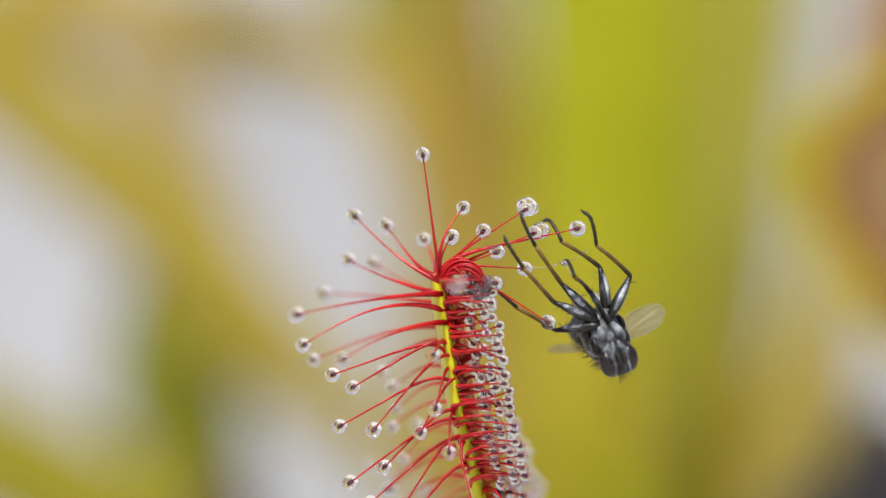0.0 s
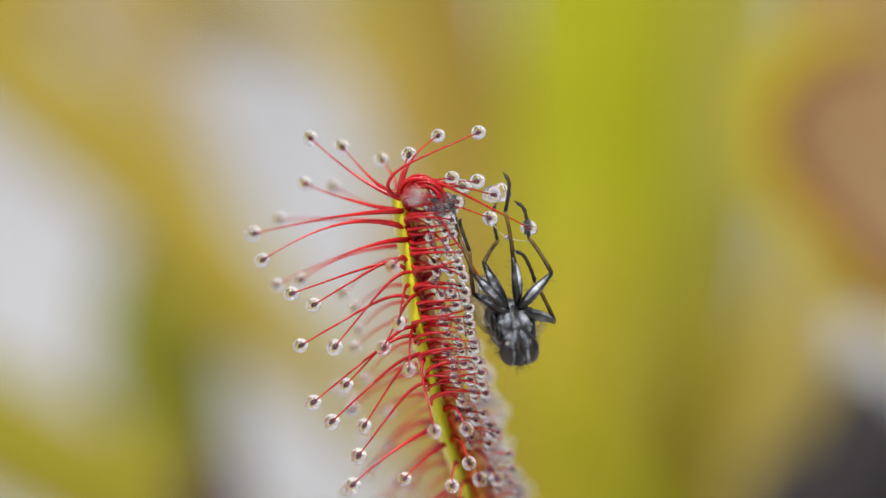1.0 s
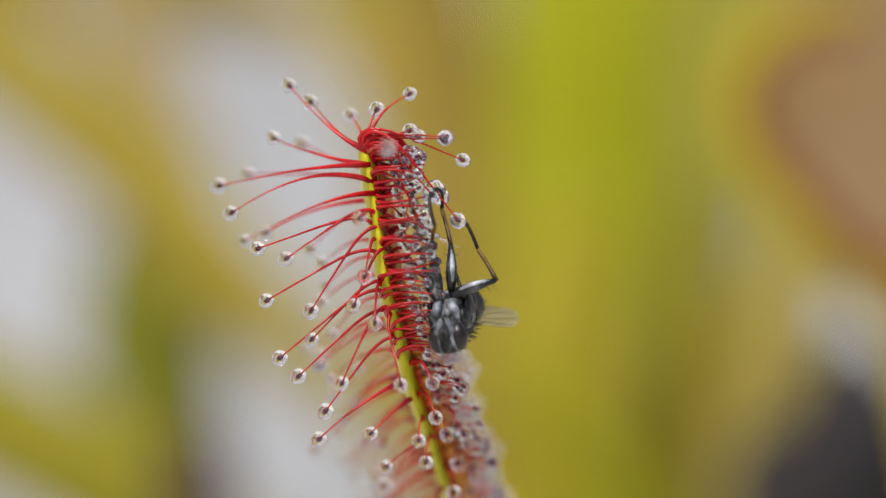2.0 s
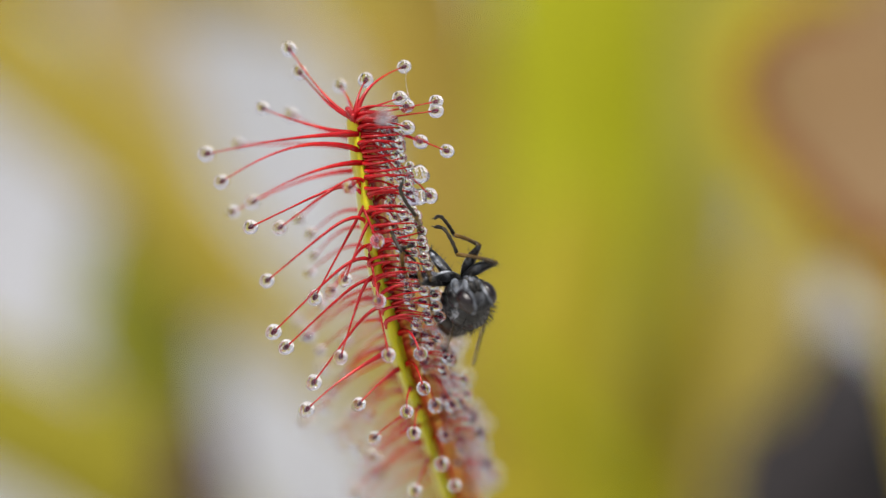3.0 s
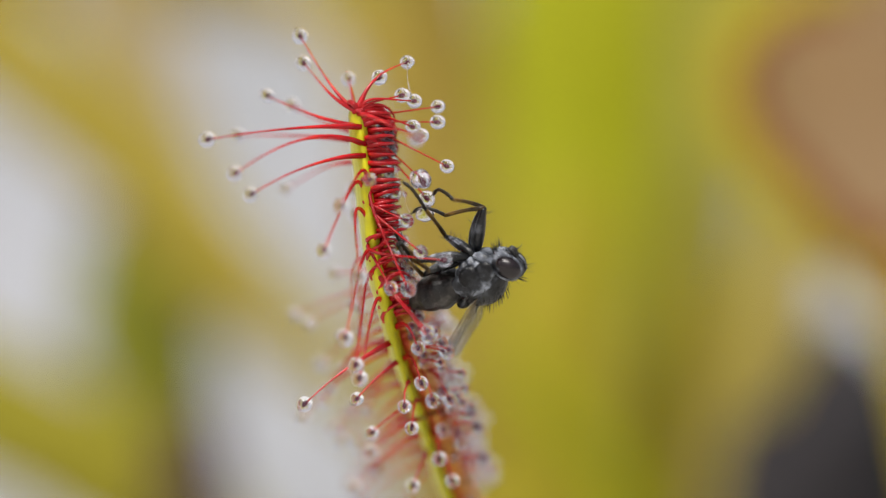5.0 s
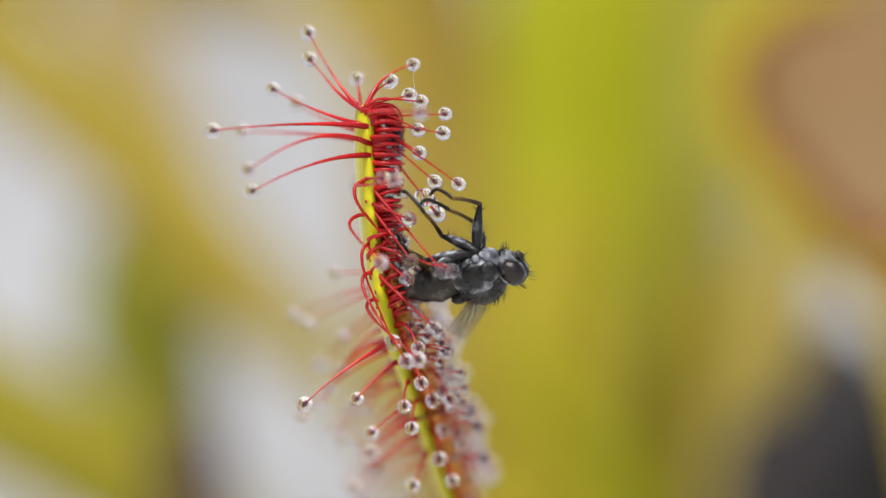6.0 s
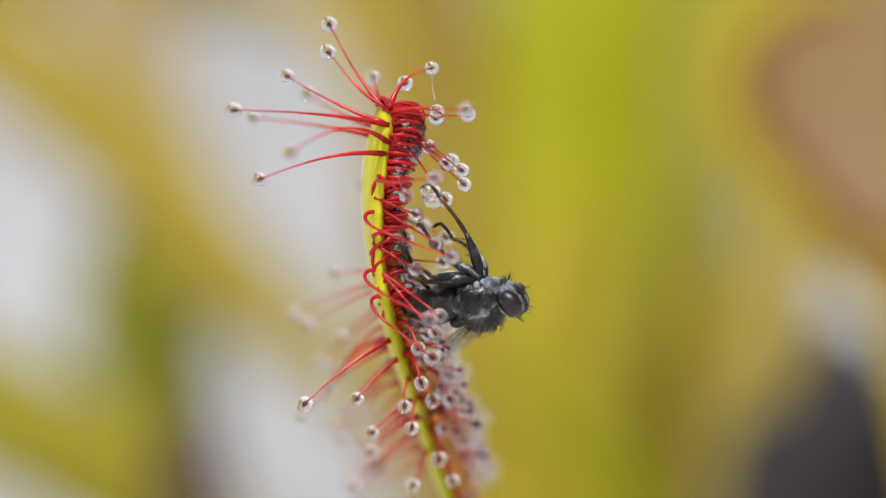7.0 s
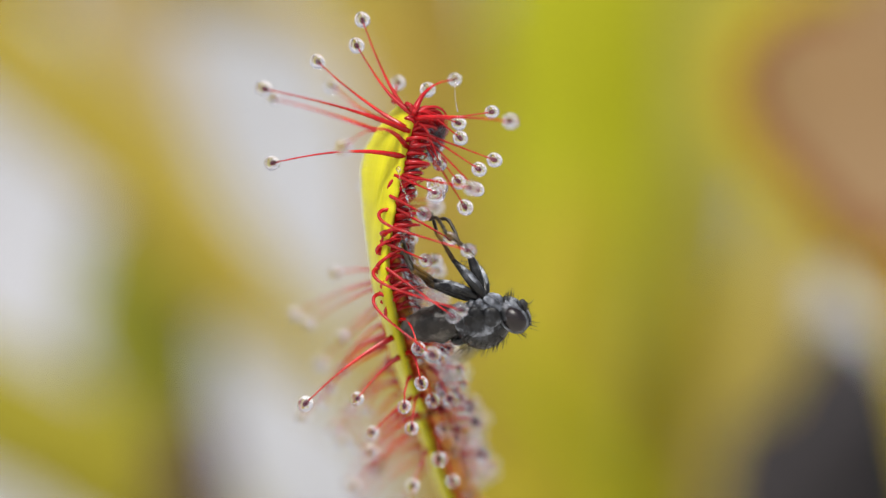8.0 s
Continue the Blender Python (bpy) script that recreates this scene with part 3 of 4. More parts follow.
# the comb of short tentacles on the blade's upper side; high up it rolls shut, lower down it closes over the fly
for k in range(172):
    if k < 46:
        s = 6 + 229 * (k + 0.3 + 0.4 * rng.random()) / 46
    elif k < 76:
        s = 235 + 155 * (k - 46 + 0.2 + 0.6 * rng.random()) / 30
    else:
        s = 390 + 330 * (k - 76 + rng.random()) / 96
    comb = s < 390
    rolled = s < 235
    reach = 42 + 22 * (k * 2 % 3) + rng.uniform(-5, 7) if comb else rng.uniform(30, 95)
    dn = rng.uniform(0, 8) if s < 390 else rng.uniform(-6, 16)
    shut = rng.uniform(36, 56) if rolled else rng.uniform(40, 62)
    behind = rng.uniform(0.0018, 0.0028) if rolled else 0.0020
    rows = []
    for t in TIMES:
        p, d = keel(t, s)
        n = Vector((-d.y, d.x))
        f = min(1, max(0, t - 2.2 - s * 0.003) / 2.0) if comb else 0
        e = p + n * (reach + (shut - reach) * f) * (1 if n.x > 0 else -1) - d * dn * (1 - 0.6 * f)
        rows.append((t, e.x, e.y, -0.0006 + 0.00015 * (k % 5) + behind * f))
    if rolled:
        curler(s, rng.uniform(-16, -7), rows, drop=rng.uniform(9, 10.8), thick=5.2, slack=1.42, power=1.6, marks=(0, 0.08, 0.16, 0.25, 0.35, 0.47, 0.62, 0.8, 1),
               out=(0.8, -0.75, rng.uniform(-0.05, 0.35)))
    elif comb:
        curler(s, rng.uniform(-16, -10) if rng.random() < 0.75 else rng.uniform(2, 12), rows, drop=rng.uniform(9, 11), thick=4.4, slack=1.28, power=2.2, marks=(0, 0.08, 0.17, 0.28, 0.42, 0.6, 0.8, 1),
               out=(rng.uniform(-0.4, 0.1), -0.8, rng.uniform(0.1, 0.6)))
    else:
        front = rng.random() < 0.45
        tentacle(s, -rng.uniform(8, 30), [r[:3] for r in rows], near=1 if front else -1, bend=rng.uniform(0.08, 0.2), drop=rng.uniform(9, 12.5), thick=3.8,
                 stretch=rng.uniform(1.1, 1.5), back=rng.uniform(-38, -10) if front else rng.uniform(20, 150))

# those on the blade's far margin: spread at first, they fold in behind it one after another
for k in range(8):
    s = 120 + 270 * (k + rng.random()) / 8
    reach, dn, shut = rng.uniform(90, 170), rng.uniform(5, 50), rng.uniform(6, 24)
    start = 3.2 + rng.uniform(-0.4, 0.4) + 0.5 * abs(s - 250) / 150
    rows = []
    for t in TIMES:
        p, d = keel(t, s)
        n = Vector((-d.y, d.x))
        n = n if n.x > 0 else -n
        f = min(1.0, max(0.0, (t - start) / 2.2))
        e = p + n * (-reach + (shut + reach) * f) - d * (dn + (12 - dn) * f)
        rows.append((t, e.x, e.y, 0.0050))
    curler(s, rng.uniform(2, 8), rows, drop=rng.uniform(10, 13), thick=3.8, slack=1.04, power=2.6, marks=(0, 0.05, 0.1, 0.16, 0.22, 0.29, 0.37, 0.47, 0.6, 0.8, 1),
           out=(0.3, 1.0, -0.2), back=rng.uniform(20, 40))

# short ones at the very tip that fold into a dome
for k in range(18):
    s = 1 + 1.9 * k
    a, b, c = rng.uniform(46, 74), rng.uniform(-10, 26), 46 + 14 * (k % 3) / 2 + rng.uniform(-4, 4)
    rows = []
    for t in TIMES:
        p, d = keel(t, s)
        f = min(1, max(0, t - 1.2) / 1.6)
        rows.append((t, p.x + a + (c - a) * f, p.y + b + (36 + 1.5 * k - b) * f, -0.0002 + (0.0016 + 0.00006 * k) * f))
    curler(s, rng.uniform(-17, -6), rows, drop=rng.uniform(9, 10.8), thick=4.6, slack=1.36, marks=FINE, out=(0.30, -0.45, 1.0), power=0.9)

# ---- the fly ----
fly = new("fly")
tagged(fly, "small grey-black bristly fly with dark red eyes stuck to the tentacles", "fly")
MM = 0.001


def bristles(bm, places, length, r=0.009):
    """Stiff tapering hairs: places are (root, direction)."""
    for p, d in places:
        d = d.normalized()
        ln = length * rng.uniform(0.6, 1.15) * MM
        c = d.orthogonal().normalized() * rng.uniform(-0.15, 0.15)
        tube(bm, [p, p + d * ln * 0.5 + c * ln * 0.3, p + d * ln + c * ln], [r * MM, r * 0.75 * MM, r * 0.2 * MM], 4)


def lump(segments, rings, shape):
    """A ball remade by shape(unit vector) -> place in millimetres."""
    bm = bmesh.new()
    bmesh.ops.create_uvsphere(bm, u_segments=segments, v_segments=rings, radius=1, matrix=pose(0, 0, 0, 0, 90, 0))
    for v in bm.verts:
        v.co = Vector(shape(v.co.normalized())) * MM
    return bm


def fly_parts():
    # thorax: high arched back, flatter breast
    def thorax_shape(n):
        z = n.z * (1.2 if n.z > 0 else 1.1)
        return n.x * 1.3, n.y * (1.0 - 0.24 * max(0, n.x)), z * (1 - 0.10 * n.x * n.x) + 0.02 * noise.noise(n * 6)
    thorax = part("thorax", lump(32, 20, thorax_shape), FLANK, fly, "grey-dusted black thorax")
    def back_shape(n):
        x, y, z = thorax_shape(n)
        return x * 1.012, y * 1.02, z * 1.02
    bm = lump(32, 24, back_shape)
    bmesh.ops.delete(bm, geom=[v for v in bm.verts if v.co.z < 0.24 * MM], context="VERTS")
    part("scutum", bm, BODY, thorax, "shining black back with faint grey stripes")
    # plates on the flanks, hardly raised
    for sgn in (1, -1):
        for x, z, a, b, c in ((0.62, -0.30, 0.50, 0.20, 0.46), (-0.10, -0.34, 0.52, 0.20, 0.52), (-0.72, -0.22, 0.42, 0.18, 0.42)):
            bm = bmesh.new()
            ball(bm, (x * MM, sgn * 0.86 * MM * (1 - 0.26 * abs(x)), z * MM), (a * MM, b * MM, c * MM), segments=20, rings=12)
            part("side_plate", bm, FLANK, thorax, "grey dusted side plate")
    bm = bmesh.new()
    ball(bm, (-1.15 * MM, 0, 0.66 * MM), (0.40 * MM, 0.52 * MM, 0.26 * MM))
    part("scutellum", bm, BODY, thorax)
    bm = bmesh.new()
    places = []
    for k in range(150):
        a, x = rng.uniform(-1.4, 1.4), rng.uniform(-1.3, 1.1)
        n = Vector((0.3 * x, math.sin(a), math.cos(a)))
        p = Vector((x, 1.0 * math.sin(a) * math.sqrt(max(0.05, 1 - (x / 1.36) ** 2)), 1.18 * math.cos(a) * math.sqrt(max(0.05, 1 - (x / 1.36) ** 2)))) * MM
        places.append((p, n + Vector((-0.5, 0, 0))))
    bristles(bm, places, 0.45, 0.016)
    part("thorax_bristles", bm, BRISTLE, thorax, "stiff black bristles")

    # abdomen of overlapping rings
    def abdomen_shape(n):
        x = n.x * 1.7
        ridge = 1 + 0.035 * math.asin(math.sin(x * 8.0))
        w = (0.98 - 0.22 * max(0, -n.x)) * ridge
        return x, n.y * w, n.z * w * (0.90 if n.z > 0 else 0.84)
    ab = part("abdomen", lump(32, 30, abdomen_shape), ABDOMEN, fly, "grey-black banded abdomen")
    # it is cocked back at first and straightens
    MOVES.append((ab, [(t, pose(-0.75 * MM, 0, -0.1 * MM) @ pose(0, 0, 0, 0, a, 0) @ pose(-1.3 * MM, 0, -0.1 * MM))
                       for t, a in ((0, 48), (2.2, 48), (3.3, 10), (4.5, -4), (8.0, 0))]))
    bm = bmesh.new()
    places = []
    for k in range(110):
        a, x = rng.uniform(0, 6.28), rng.uniform(-1.5, 0.9)
        w = 0.88 * math.sqrt(max(0.02, 1 - (x / 1.7) ** 2))
        places.append((Vector((x, w * math.sin(a), w * 0.9 * math.cos(a))) * MM, Vector((-0.9, math.sin(a), math.cos(a)))))
    bristles(bm, places, 0.3, 0.011)
    part("abdomen_hairs", bm, BRISTLE, ab)

    # head
    def head_shape(n):
        return n.x * (0.56 if n.x > 0 else 0.42), n.y * 0.84, n.z * (0.80 if n.z > 0 else 0.86)
    head = part("head", lump(28, 18, head_shape), FACE, fly, "silvery grey face and brow")
    head.matrix_basis = pose(1.44 * MM, 0, -0.04 * MM, 0, 36, 0)
    for sgn in (1, -1):
        bm = bmesh.new()
        ball(bm, (0.10 * MM, sgn * 0.46 * MM, 0.10 * MM), (0.49 * MM, 0.42 * MM, 0.62 * MM), Euler((0, 0, sgn * 0.25)).to_matrix(), 28, 18)
        part("eye", bm, EYE, head, "dark red-brown compound eye")
        bm = bmesh.new()
        tube(bm, [Vector((0.48, sgn * 0.09, 0.16)) * MM, Vector((0.66, sgn * 0.11, 0.10)) * MM, Vector((0.78, sgn * 0.13, -0.04)) * MM, Vector((0.80, sgn * 0.14, -0.24)) * MM, Vector((0.76, sgn * 0.14, -0.32)) * MM],
             [0.07 * MM, 0.085 * MM, 0.11 * MM, 0.10 * MM, 0.04 * MM], 10)
        tube(bm, [Vector((0.78, sgn * 0.16, 0.0)) * MM, Vector((0.98, sgn * 0.27, 0.10)) * MM, Vector((1.12, sgn * 0.42, 0.08)) * MM],
             [0.022 * MM, 0.016 * MM, 0.005 * MM], 5)
        bristles(bm, [(Vector((0.60 + 0.04 * k, sgn * 0.12, 0.16 - 0.05 * k)) * MM, Vector((0.9, sgn * 0.5, 0.7 - 0.2 * k))) for k in range(5)], 0.30, 0.016)
        part("antenna", bm, BRISTLE, head, "short black antenna with a bristle")
    for sgn in (1, -1):
        bm = bmesh.new()
        ball(bm, (0.44 * MM, sgn * 0.24 * MM, -0.44 * MM), (0.20 * MM, 0.14 * MM, 0.42 * MM), Euler((sgn * -0.38, 0.2, 0)).to_matrix(), 16, 10)
        part("cheek_stripe", bm, SILVER, head, "silvery stripe beside the eye")
        bm = bmesh.new()
        ring = [Vector((0.08 + 0.50 * math.cos(a), sgn * (0.40 - 0.10 * math.cos(a)), 0.08 + 0.65 * math.sin(a))) * MM for a in (2 * math.pi * k / 24 for k in range(25))]
        tube(bm, ring, [0.06 * MM] * 25, 8)
        part("eye_rim", bm, SILVER, head, "silvery rim behind the eye")
    bm = bmesh.new()
    ball(bm, (0.37 * MM, 0, -0.10 * MM), (0.24 * MM, 0.10 * MM, 0.55 * MM), segments=16, rings=10)
    part("brow_stripe", bm, BRISTLE, head, "black stripe between the eyes")
    bm = bmesh.new()
    tube(bm, [Vector((0.25, 0, -0.5)) * MM, Vector((0.33, 0, -0.78)) * MM, Vector((0.42, 0, -0.90)) * MM], [0.2 * MM, 0.14 * MM, 0.11 * MM], 12)
    part("proboscis", bm, BRISTLE, head, "short folded black mouthparts")
    bm = bmesh.new()
    places = []
    for k in range(46):
        a = rng.uniform(-0.5, 0.5)
        y = rng.choice((-1, 1)) * rng.uniform(0.05, 0.2)
        z = rng.uniform(-0.75, 0.85)
        places.append((Vector((0.46 * math.sqrt(max(0.05, 1 - z * z)), y, z)) * MM, Vector((0.7, y * 3 + a, z * 1.5))))
    for k in range(30):
        a = rng.uniform(0, 6.28)
        places.append((Vector((-0.3, 0.66 * math.sin(a), 0.66 * math.cos(a))) * MM, Vector((0.1, math.sin(a), math.cos(a)))))
    for k in range(22):
        y = rng.choice((-1, 1)) * rng.uniform(0.10, 0.34)
        places.append((Vector((rng.uniform(0.36, 0.52), y, rng.uniform(-0.85, -0.55))) * MM, Vector((0.8, y * 1.5, -0.6))))
    bristles(bm, places, 0.46, 0.016)
    part("head_bristles", bm, BRISTLE, head)
    # wings
    for sgn in (1, -1):
        bm = bmesh.new()
        n = 22
        rim = []
        for k in range(n):
            a = 2 * math.pi * k / n
            x = -1.75 + 1.75 * math.cos(a)
            w = 0.72 * math.sin(a) * (0.55 + 0.45 * min(1, -x / 1.6))
            rim.append(Vector((x, w, 0.05 * math.sin(x * 3))))
        for dz in (0, 0.012):
            vs = [bm.verts.new((p + Vector((0, 0, dz))) * MM) for p in rim]
            bm.faces.new(vs if dz else vs[::-1])
        bm.verts.ensure_lookup_table()
        for k in range(n):
            bm.faces.new((bm.verts[k], bm.verts[(k + 1) % n], bm.verts[n + (k + 1) % n], bm.verts[n + k]))
        wing = part("wing", bm, WING, fly, "clear smoky wing")
        # seconds, the wing tip's place in the plan and the way its face looks
        tips = [(0, 830, 333, 0.2, -0.8, 0.4), (0.2, 796, 295, 0.2, -0.9, 0.3), (0.5, 736, 326, 0.2, -0.9, 0.3), (1, 747, 366, 0.3, -0.85, 0.3), (1.5, 713, 438, 0.3, -0.8, 0.3), (2, 734, 508, 0.3, -0.7, 0.5), (3.3, 788, 668, 0.8, -0.6, 0.2), (3.5, 826, 690, 0.85, -0.5, 0.1), (3.7, 792, 664, 0.8, -0.6, 0.3), (4, 812, 650, 0.8, -0.6, 0.3), (4.5, 794, 634, 0.85, -0.35, -0.4), (6, 810, 594, 0.5, -0.7, -0.4), (6.5, 790, 606, 0.4, -0.7, -0.5), (8, 808, 640, 0.4, -0.7, -0.5)] if sgn > 0 else [(0, 1023, 261, -0.2, -0.9, 0.3), (0.2, 954, 370, -0.5, -0.6, 0.3), (0.5, 915, 448, -0.5, -0.5, 0.3), (1, 877, 458, -0.5, -0.6, 0.3), (1.5, 863, 500, -0.4, -0.7, 0.3), (2, 890, 498, -0.2, -0.9, 0.3), (3.3, 820, 680, 0.9, -0.3, 0.2), (3.5, 894, 694, 0.95, -0.2, 0.2), (3.7, 815, 672, 0.9, -0.4, 0.3), (4, 830, 655, 0.9, -0.4, 0.3), (4.5, 800, 640, 0.85, -0.35, -0.4), (6, 818, 602, 0.5, -0.7, -0.4), (6.5, 800, 612, 0.4, -0.7, -0.5), (8, 820, 645, 0.4, -0.7, -0.5)]
        root = Vector((-0.2, sgn * 0.82, 0.60)) * MM
        rows = []
        for t in FLY_TIMES:
            u, v, *face = between(tips, t)
            m = FLY_POSE[t]
            a = m @ root
            d = spot(u, v, a.y) - a
            d.y += math.sqrt(max(0.0, (3.4 * MM) ** 2 - d.length ** 2))
            rows.append((t, m.inverted() @ frame_of(a, -d, Vector(face))))
        MOVES.append((wing, rows))
        for path in (((0, 0.06), (-1.2, 0.52), (-2.9, 0.5)), ((0, 0.04), (-1.4, 0.2), (-3.4, 0.12)), ((0, 0), (-1.4, -0.1), (-3.3, -0.3)), ((0, -0.05), (-1.2, -0.35), (-2.4, -0.6))):
            bm = bmesh.new()
            line = smooth_line([Vector((x, y * sgn, 0.05 * math.sin(x * 3) + 0.01)) * MM for x, y in path], 5)
            tube(bm, line, [0.013 * MM] * len(line), 5)
            part("vein", bm, LEGMAT, wing)


FLY_ROWS = [
    # seconds, thorax u, v, metres behind the plan, forward, back
    (0.0, 914, 311, 0.0, (0.35, -0.72, -0.60), (0.1, 0.62, -0.75)),
    (0.2, 908, 357, 0.0, (0.32, -0.74, -0.60), (0.05, 0.62, -0.76)),
    (0.3, 900, 368, 0.0, (0.28, -0.75, -0.60), (0.0, 0.62, -0.76)),
    (0.5, 867, 389, 0.0, (0.28, -0.75, -0.60), (0.0, 0.62, -0.76)),
    (1.0, 822, 438, 0.0, (0.16, -0.76, -0.60), (0.0, 0.62, -0.76)),
    (1.5, 798, 456, 0.0, (0.04, -0.77, -0.62), (0.0, 0.62, -0.76)),
    (2.0, 776, 497, 0.0, (-0.12, -0.77, -0.60), (0.3, 0.60, -0.72)),
    (2.2, 790, 505, 0.0, (-0.05, -0.80, -0.55), (0.3, 0.55, -0.75)),
    (2.6, 806, 517, 0.0, (0.05, -0.92, -0.2), (0.3, 0.15, -0.92)),
    (3.0, 822, 527, 0.0, (0.25, -0.90, 0.15), (0.4, -0.1, -0.9)),
    (3.3, 838, 534, 0.0, (0.26, -0.82, 0.48), (0.45, -0.34, -0.80)),
    (3.5, 828, 546, 0.0, (-0.04, -0.92, 0.36), (0.12, -0.30, -0.92)),
    (3.7, 850, 520, 0.0, (0.36, -0.62, 0.66), (0.6, -0.35, -0.7)),
    (4.0, 850, 524, 0.0, (0.40, -0.55, 0.72), (0.7, -0.25, -0.65)),
    (4.5, 858, 482, 0.0, (0.70, -0.36, 0.50), (0.65, 0.05, -0.75)),
    (4.7, 848, 496, 0.0, (0.70, -0.45, 0.42), (0.6, 0.05, -0.8)),
    (5.2, 852, 492, 0.0, (0.8, -0.3, 0.3), (0.5, 0.1, -0.85)),
    (6.0, 850, 492, 0.0, (0.90, -0.25, 0.22), (0.35, 0.15, -0.9)),
    (6.5, 852, 504, 0.0, (0.93, -0.25, 0.08), (0.15, 0.15, -0.95)),
    (7.0, 850, 540, 0.0, (0.88, -0.35, 0.10), (0.2, 0.1, -0.95)),
    (7.5, 852, 510, 0.0, (0.92, -0.25, 0.15), (0.2, 0.15, -0.95)),
    (8.0, 853, 570, 0.0, (0.92, -0.25, 0.12), (0.2, 0.15, -0.95)),
]


def fly_pose(t):
    u, v, y, *d = between([(a, b, c, e, *f, *g) for a, b, c, e, f, g in FLY_ROWS], t)
    return frame_of(spot(u, v, y), Vector(d[:3]), Vector(d[3:]))


FLY_TIMES = [round(0.1 * k, 1) for k in range(81)]
FLY_POSE = {t: fly_pose(t) for t in FLY_TIMES}
fly_parts()


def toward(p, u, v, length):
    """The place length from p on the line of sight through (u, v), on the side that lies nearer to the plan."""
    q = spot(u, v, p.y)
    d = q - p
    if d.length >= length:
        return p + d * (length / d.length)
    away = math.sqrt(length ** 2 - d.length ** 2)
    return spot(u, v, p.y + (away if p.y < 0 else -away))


def leg(x, sgn, rows, dark=BODY):
    """A leg of three rigid pieces; rows are seconds and the plan's places of knee, ankle and claw."""
    hip = Vector((x, sgn * 0.24, -1.10)) * MM
    la, lt, lf = 2.15 * MM, 2.0 * MM, 1.75 * MM
    bm = bmesh.new()
    pts = [Vector((k / 8 * la, 0, 0.05 * la * math.sin(math.pi * k / 8))) for k in range(9)]
    tube(bm, pts, [v * MM for v in (0.12, 0.19, 0.235, 0.25, 0.245, 0.22, 0.18, 0.135, 0.10)], 14)
    femur = part("leg", bm, dark, fly, "grey-black bristly leg")
    # Pale upper stripe: grey dusting with the femur's white highlight painted in.
    bm = bmesh.new()
    tube(bm, [p + Vector((0, 0, 0.115 * MM)) for p in pts[1:8]], [v * MM for v in (0.06, 0.13, 0.15, 0.15, 0.13, 0.10, 0.03)], 10)
    part("femur_highlight", bm, SILVER if sgn < 0 else DUST, femur, "silver-grey dusted upper side with its highlight painted in")
    bm = bmesh.new()
    bristles(bm, [(pts[rng.randrange(2, 8)] + Vector((0, 0.17 * math.cos(a), 0.17 * math.sin(a))) * MM, Vector((0.5, math.cos(a), math.sin(a))))
                  for a in [rng.uniform(0, 6.28) for k in range(30)]], 0.36, 0.011)
    part("leg_bristles", bm, BRISTLE, femur)
    bm = bmesh.new()
    pts = [Vector((k / 7 * lt, 0, 0.03 * lt * math.sin(math.pi * k / 7))) for k in range(8)]
    tube(bm, pts, [v * MM for v in (0.10, 0.105, 0.095, 0.09, 0.088, 0.09, 0.10, 0.085)], 10)
    shin = part("shin", bm, LEGMAT, femur, "thin brown-black shin")
    bm = bmesh.new()
    bristles(bm, [(pts[rng.randrange(1, 8)], Vector((0.7, math.cos(a), math.sin(a)))) for a in [rng.uniform(0, 6.28) for k in range(26)]], 0.26, 0.007)
    part("shin_hairs", bm, BRISTLE, shin)
    bm = bmesh.new()
    # five little beads, curling at the end into two claws
    line = [Vector()]
    for k in range(10):
        a = 0.10 - 0.05 * k - 0.30 * max(0, k - 6)
        line.append(line[-1] + Vector((math.cos(a), 0, math.sin(a))) * lf / 10)
    tube(bm, line, [(0.072 + 0.022 * (k % 2)) * MM for k in range(10)] + [0.06 * MM], 8)
    for side in (-1, 1):
        tube(bm, [line[-1], line[-1] + Vector((0.08, side * 0.05, -0.05)) * MM, line[-1] + Vector((0.11, side * 0.08, -0.15)) * MM],
             [0.03 * MM, 0.024 * MM, 0.006 * MM], 5)
    foot = part("foot", bm, TARSUS, femur, "jointed black foot with claws")
    twist = frame_of(Vector(), line[-1], Vector((0, 0, 1))).inverted()
    spots = []
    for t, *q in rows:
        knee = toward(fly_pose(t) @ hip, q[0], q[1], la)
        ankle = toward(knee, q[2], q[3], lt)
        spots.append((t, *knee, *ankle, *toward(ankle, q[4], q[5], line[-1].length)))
    low, mid, end = [], [], []
    for t in FLY_TIMES:
        m = FLY_POSE[t].inverted()
        c = between(spots, t)
        k, a, e = m @ Vector(c[:3]), m @ Vector(c[3:6]), m @ Vector(c[6:])
        way = (k - hip).normalized()
        k = hip + way * la
        a = k + (a - k).normalized() * lt
        bow = Vector((0.15, sgn * 0.5, -1.0))
        ma = frame_of(hip, way, bow)
        low.append((t, ma))
        mid.append((t, ma.inverted() @ frame_of(k, a - k, bow)))
        end.append((t, ma.inverted() @ frame_of(a, e - a, bow) @ twist))
    # the leg's base: the front one is long and pale
    bm = bmesh.new()
    if x > 0.3:
        root = Vector((0.98, sgn * 0.46, -0.40)) * MM
        tube(bm, [root.lerp(hip, f) + Vector((0.10, sgn * 0.06, -0.12)) * math.sin(math.pi * f) * MM for f in (0, 0.15, 0.35, 0.55, 0.75, 0.92, 1.05)],
             [v * MM for v in (0.14, 0.21, 0.235, 0.22, 0.19, 0.15, 0.08)], 14)
    else:
        root = Vector((x * 1.6, sgn * 0.50, -0.62)) * MM
        tube(bm, [root.lerp(hip, f) for f in (0, 0.2, 0.5, 0.8, 1.05)], [v * MM for v in (0.2, 0.27, 0.26, 0.2, 0.08)], 12)
    part("coxa", bm, SILVER if x > 0.3 else DUST, fly, "silver-grey dusted leg base")
    MOVES.append((femur, low))
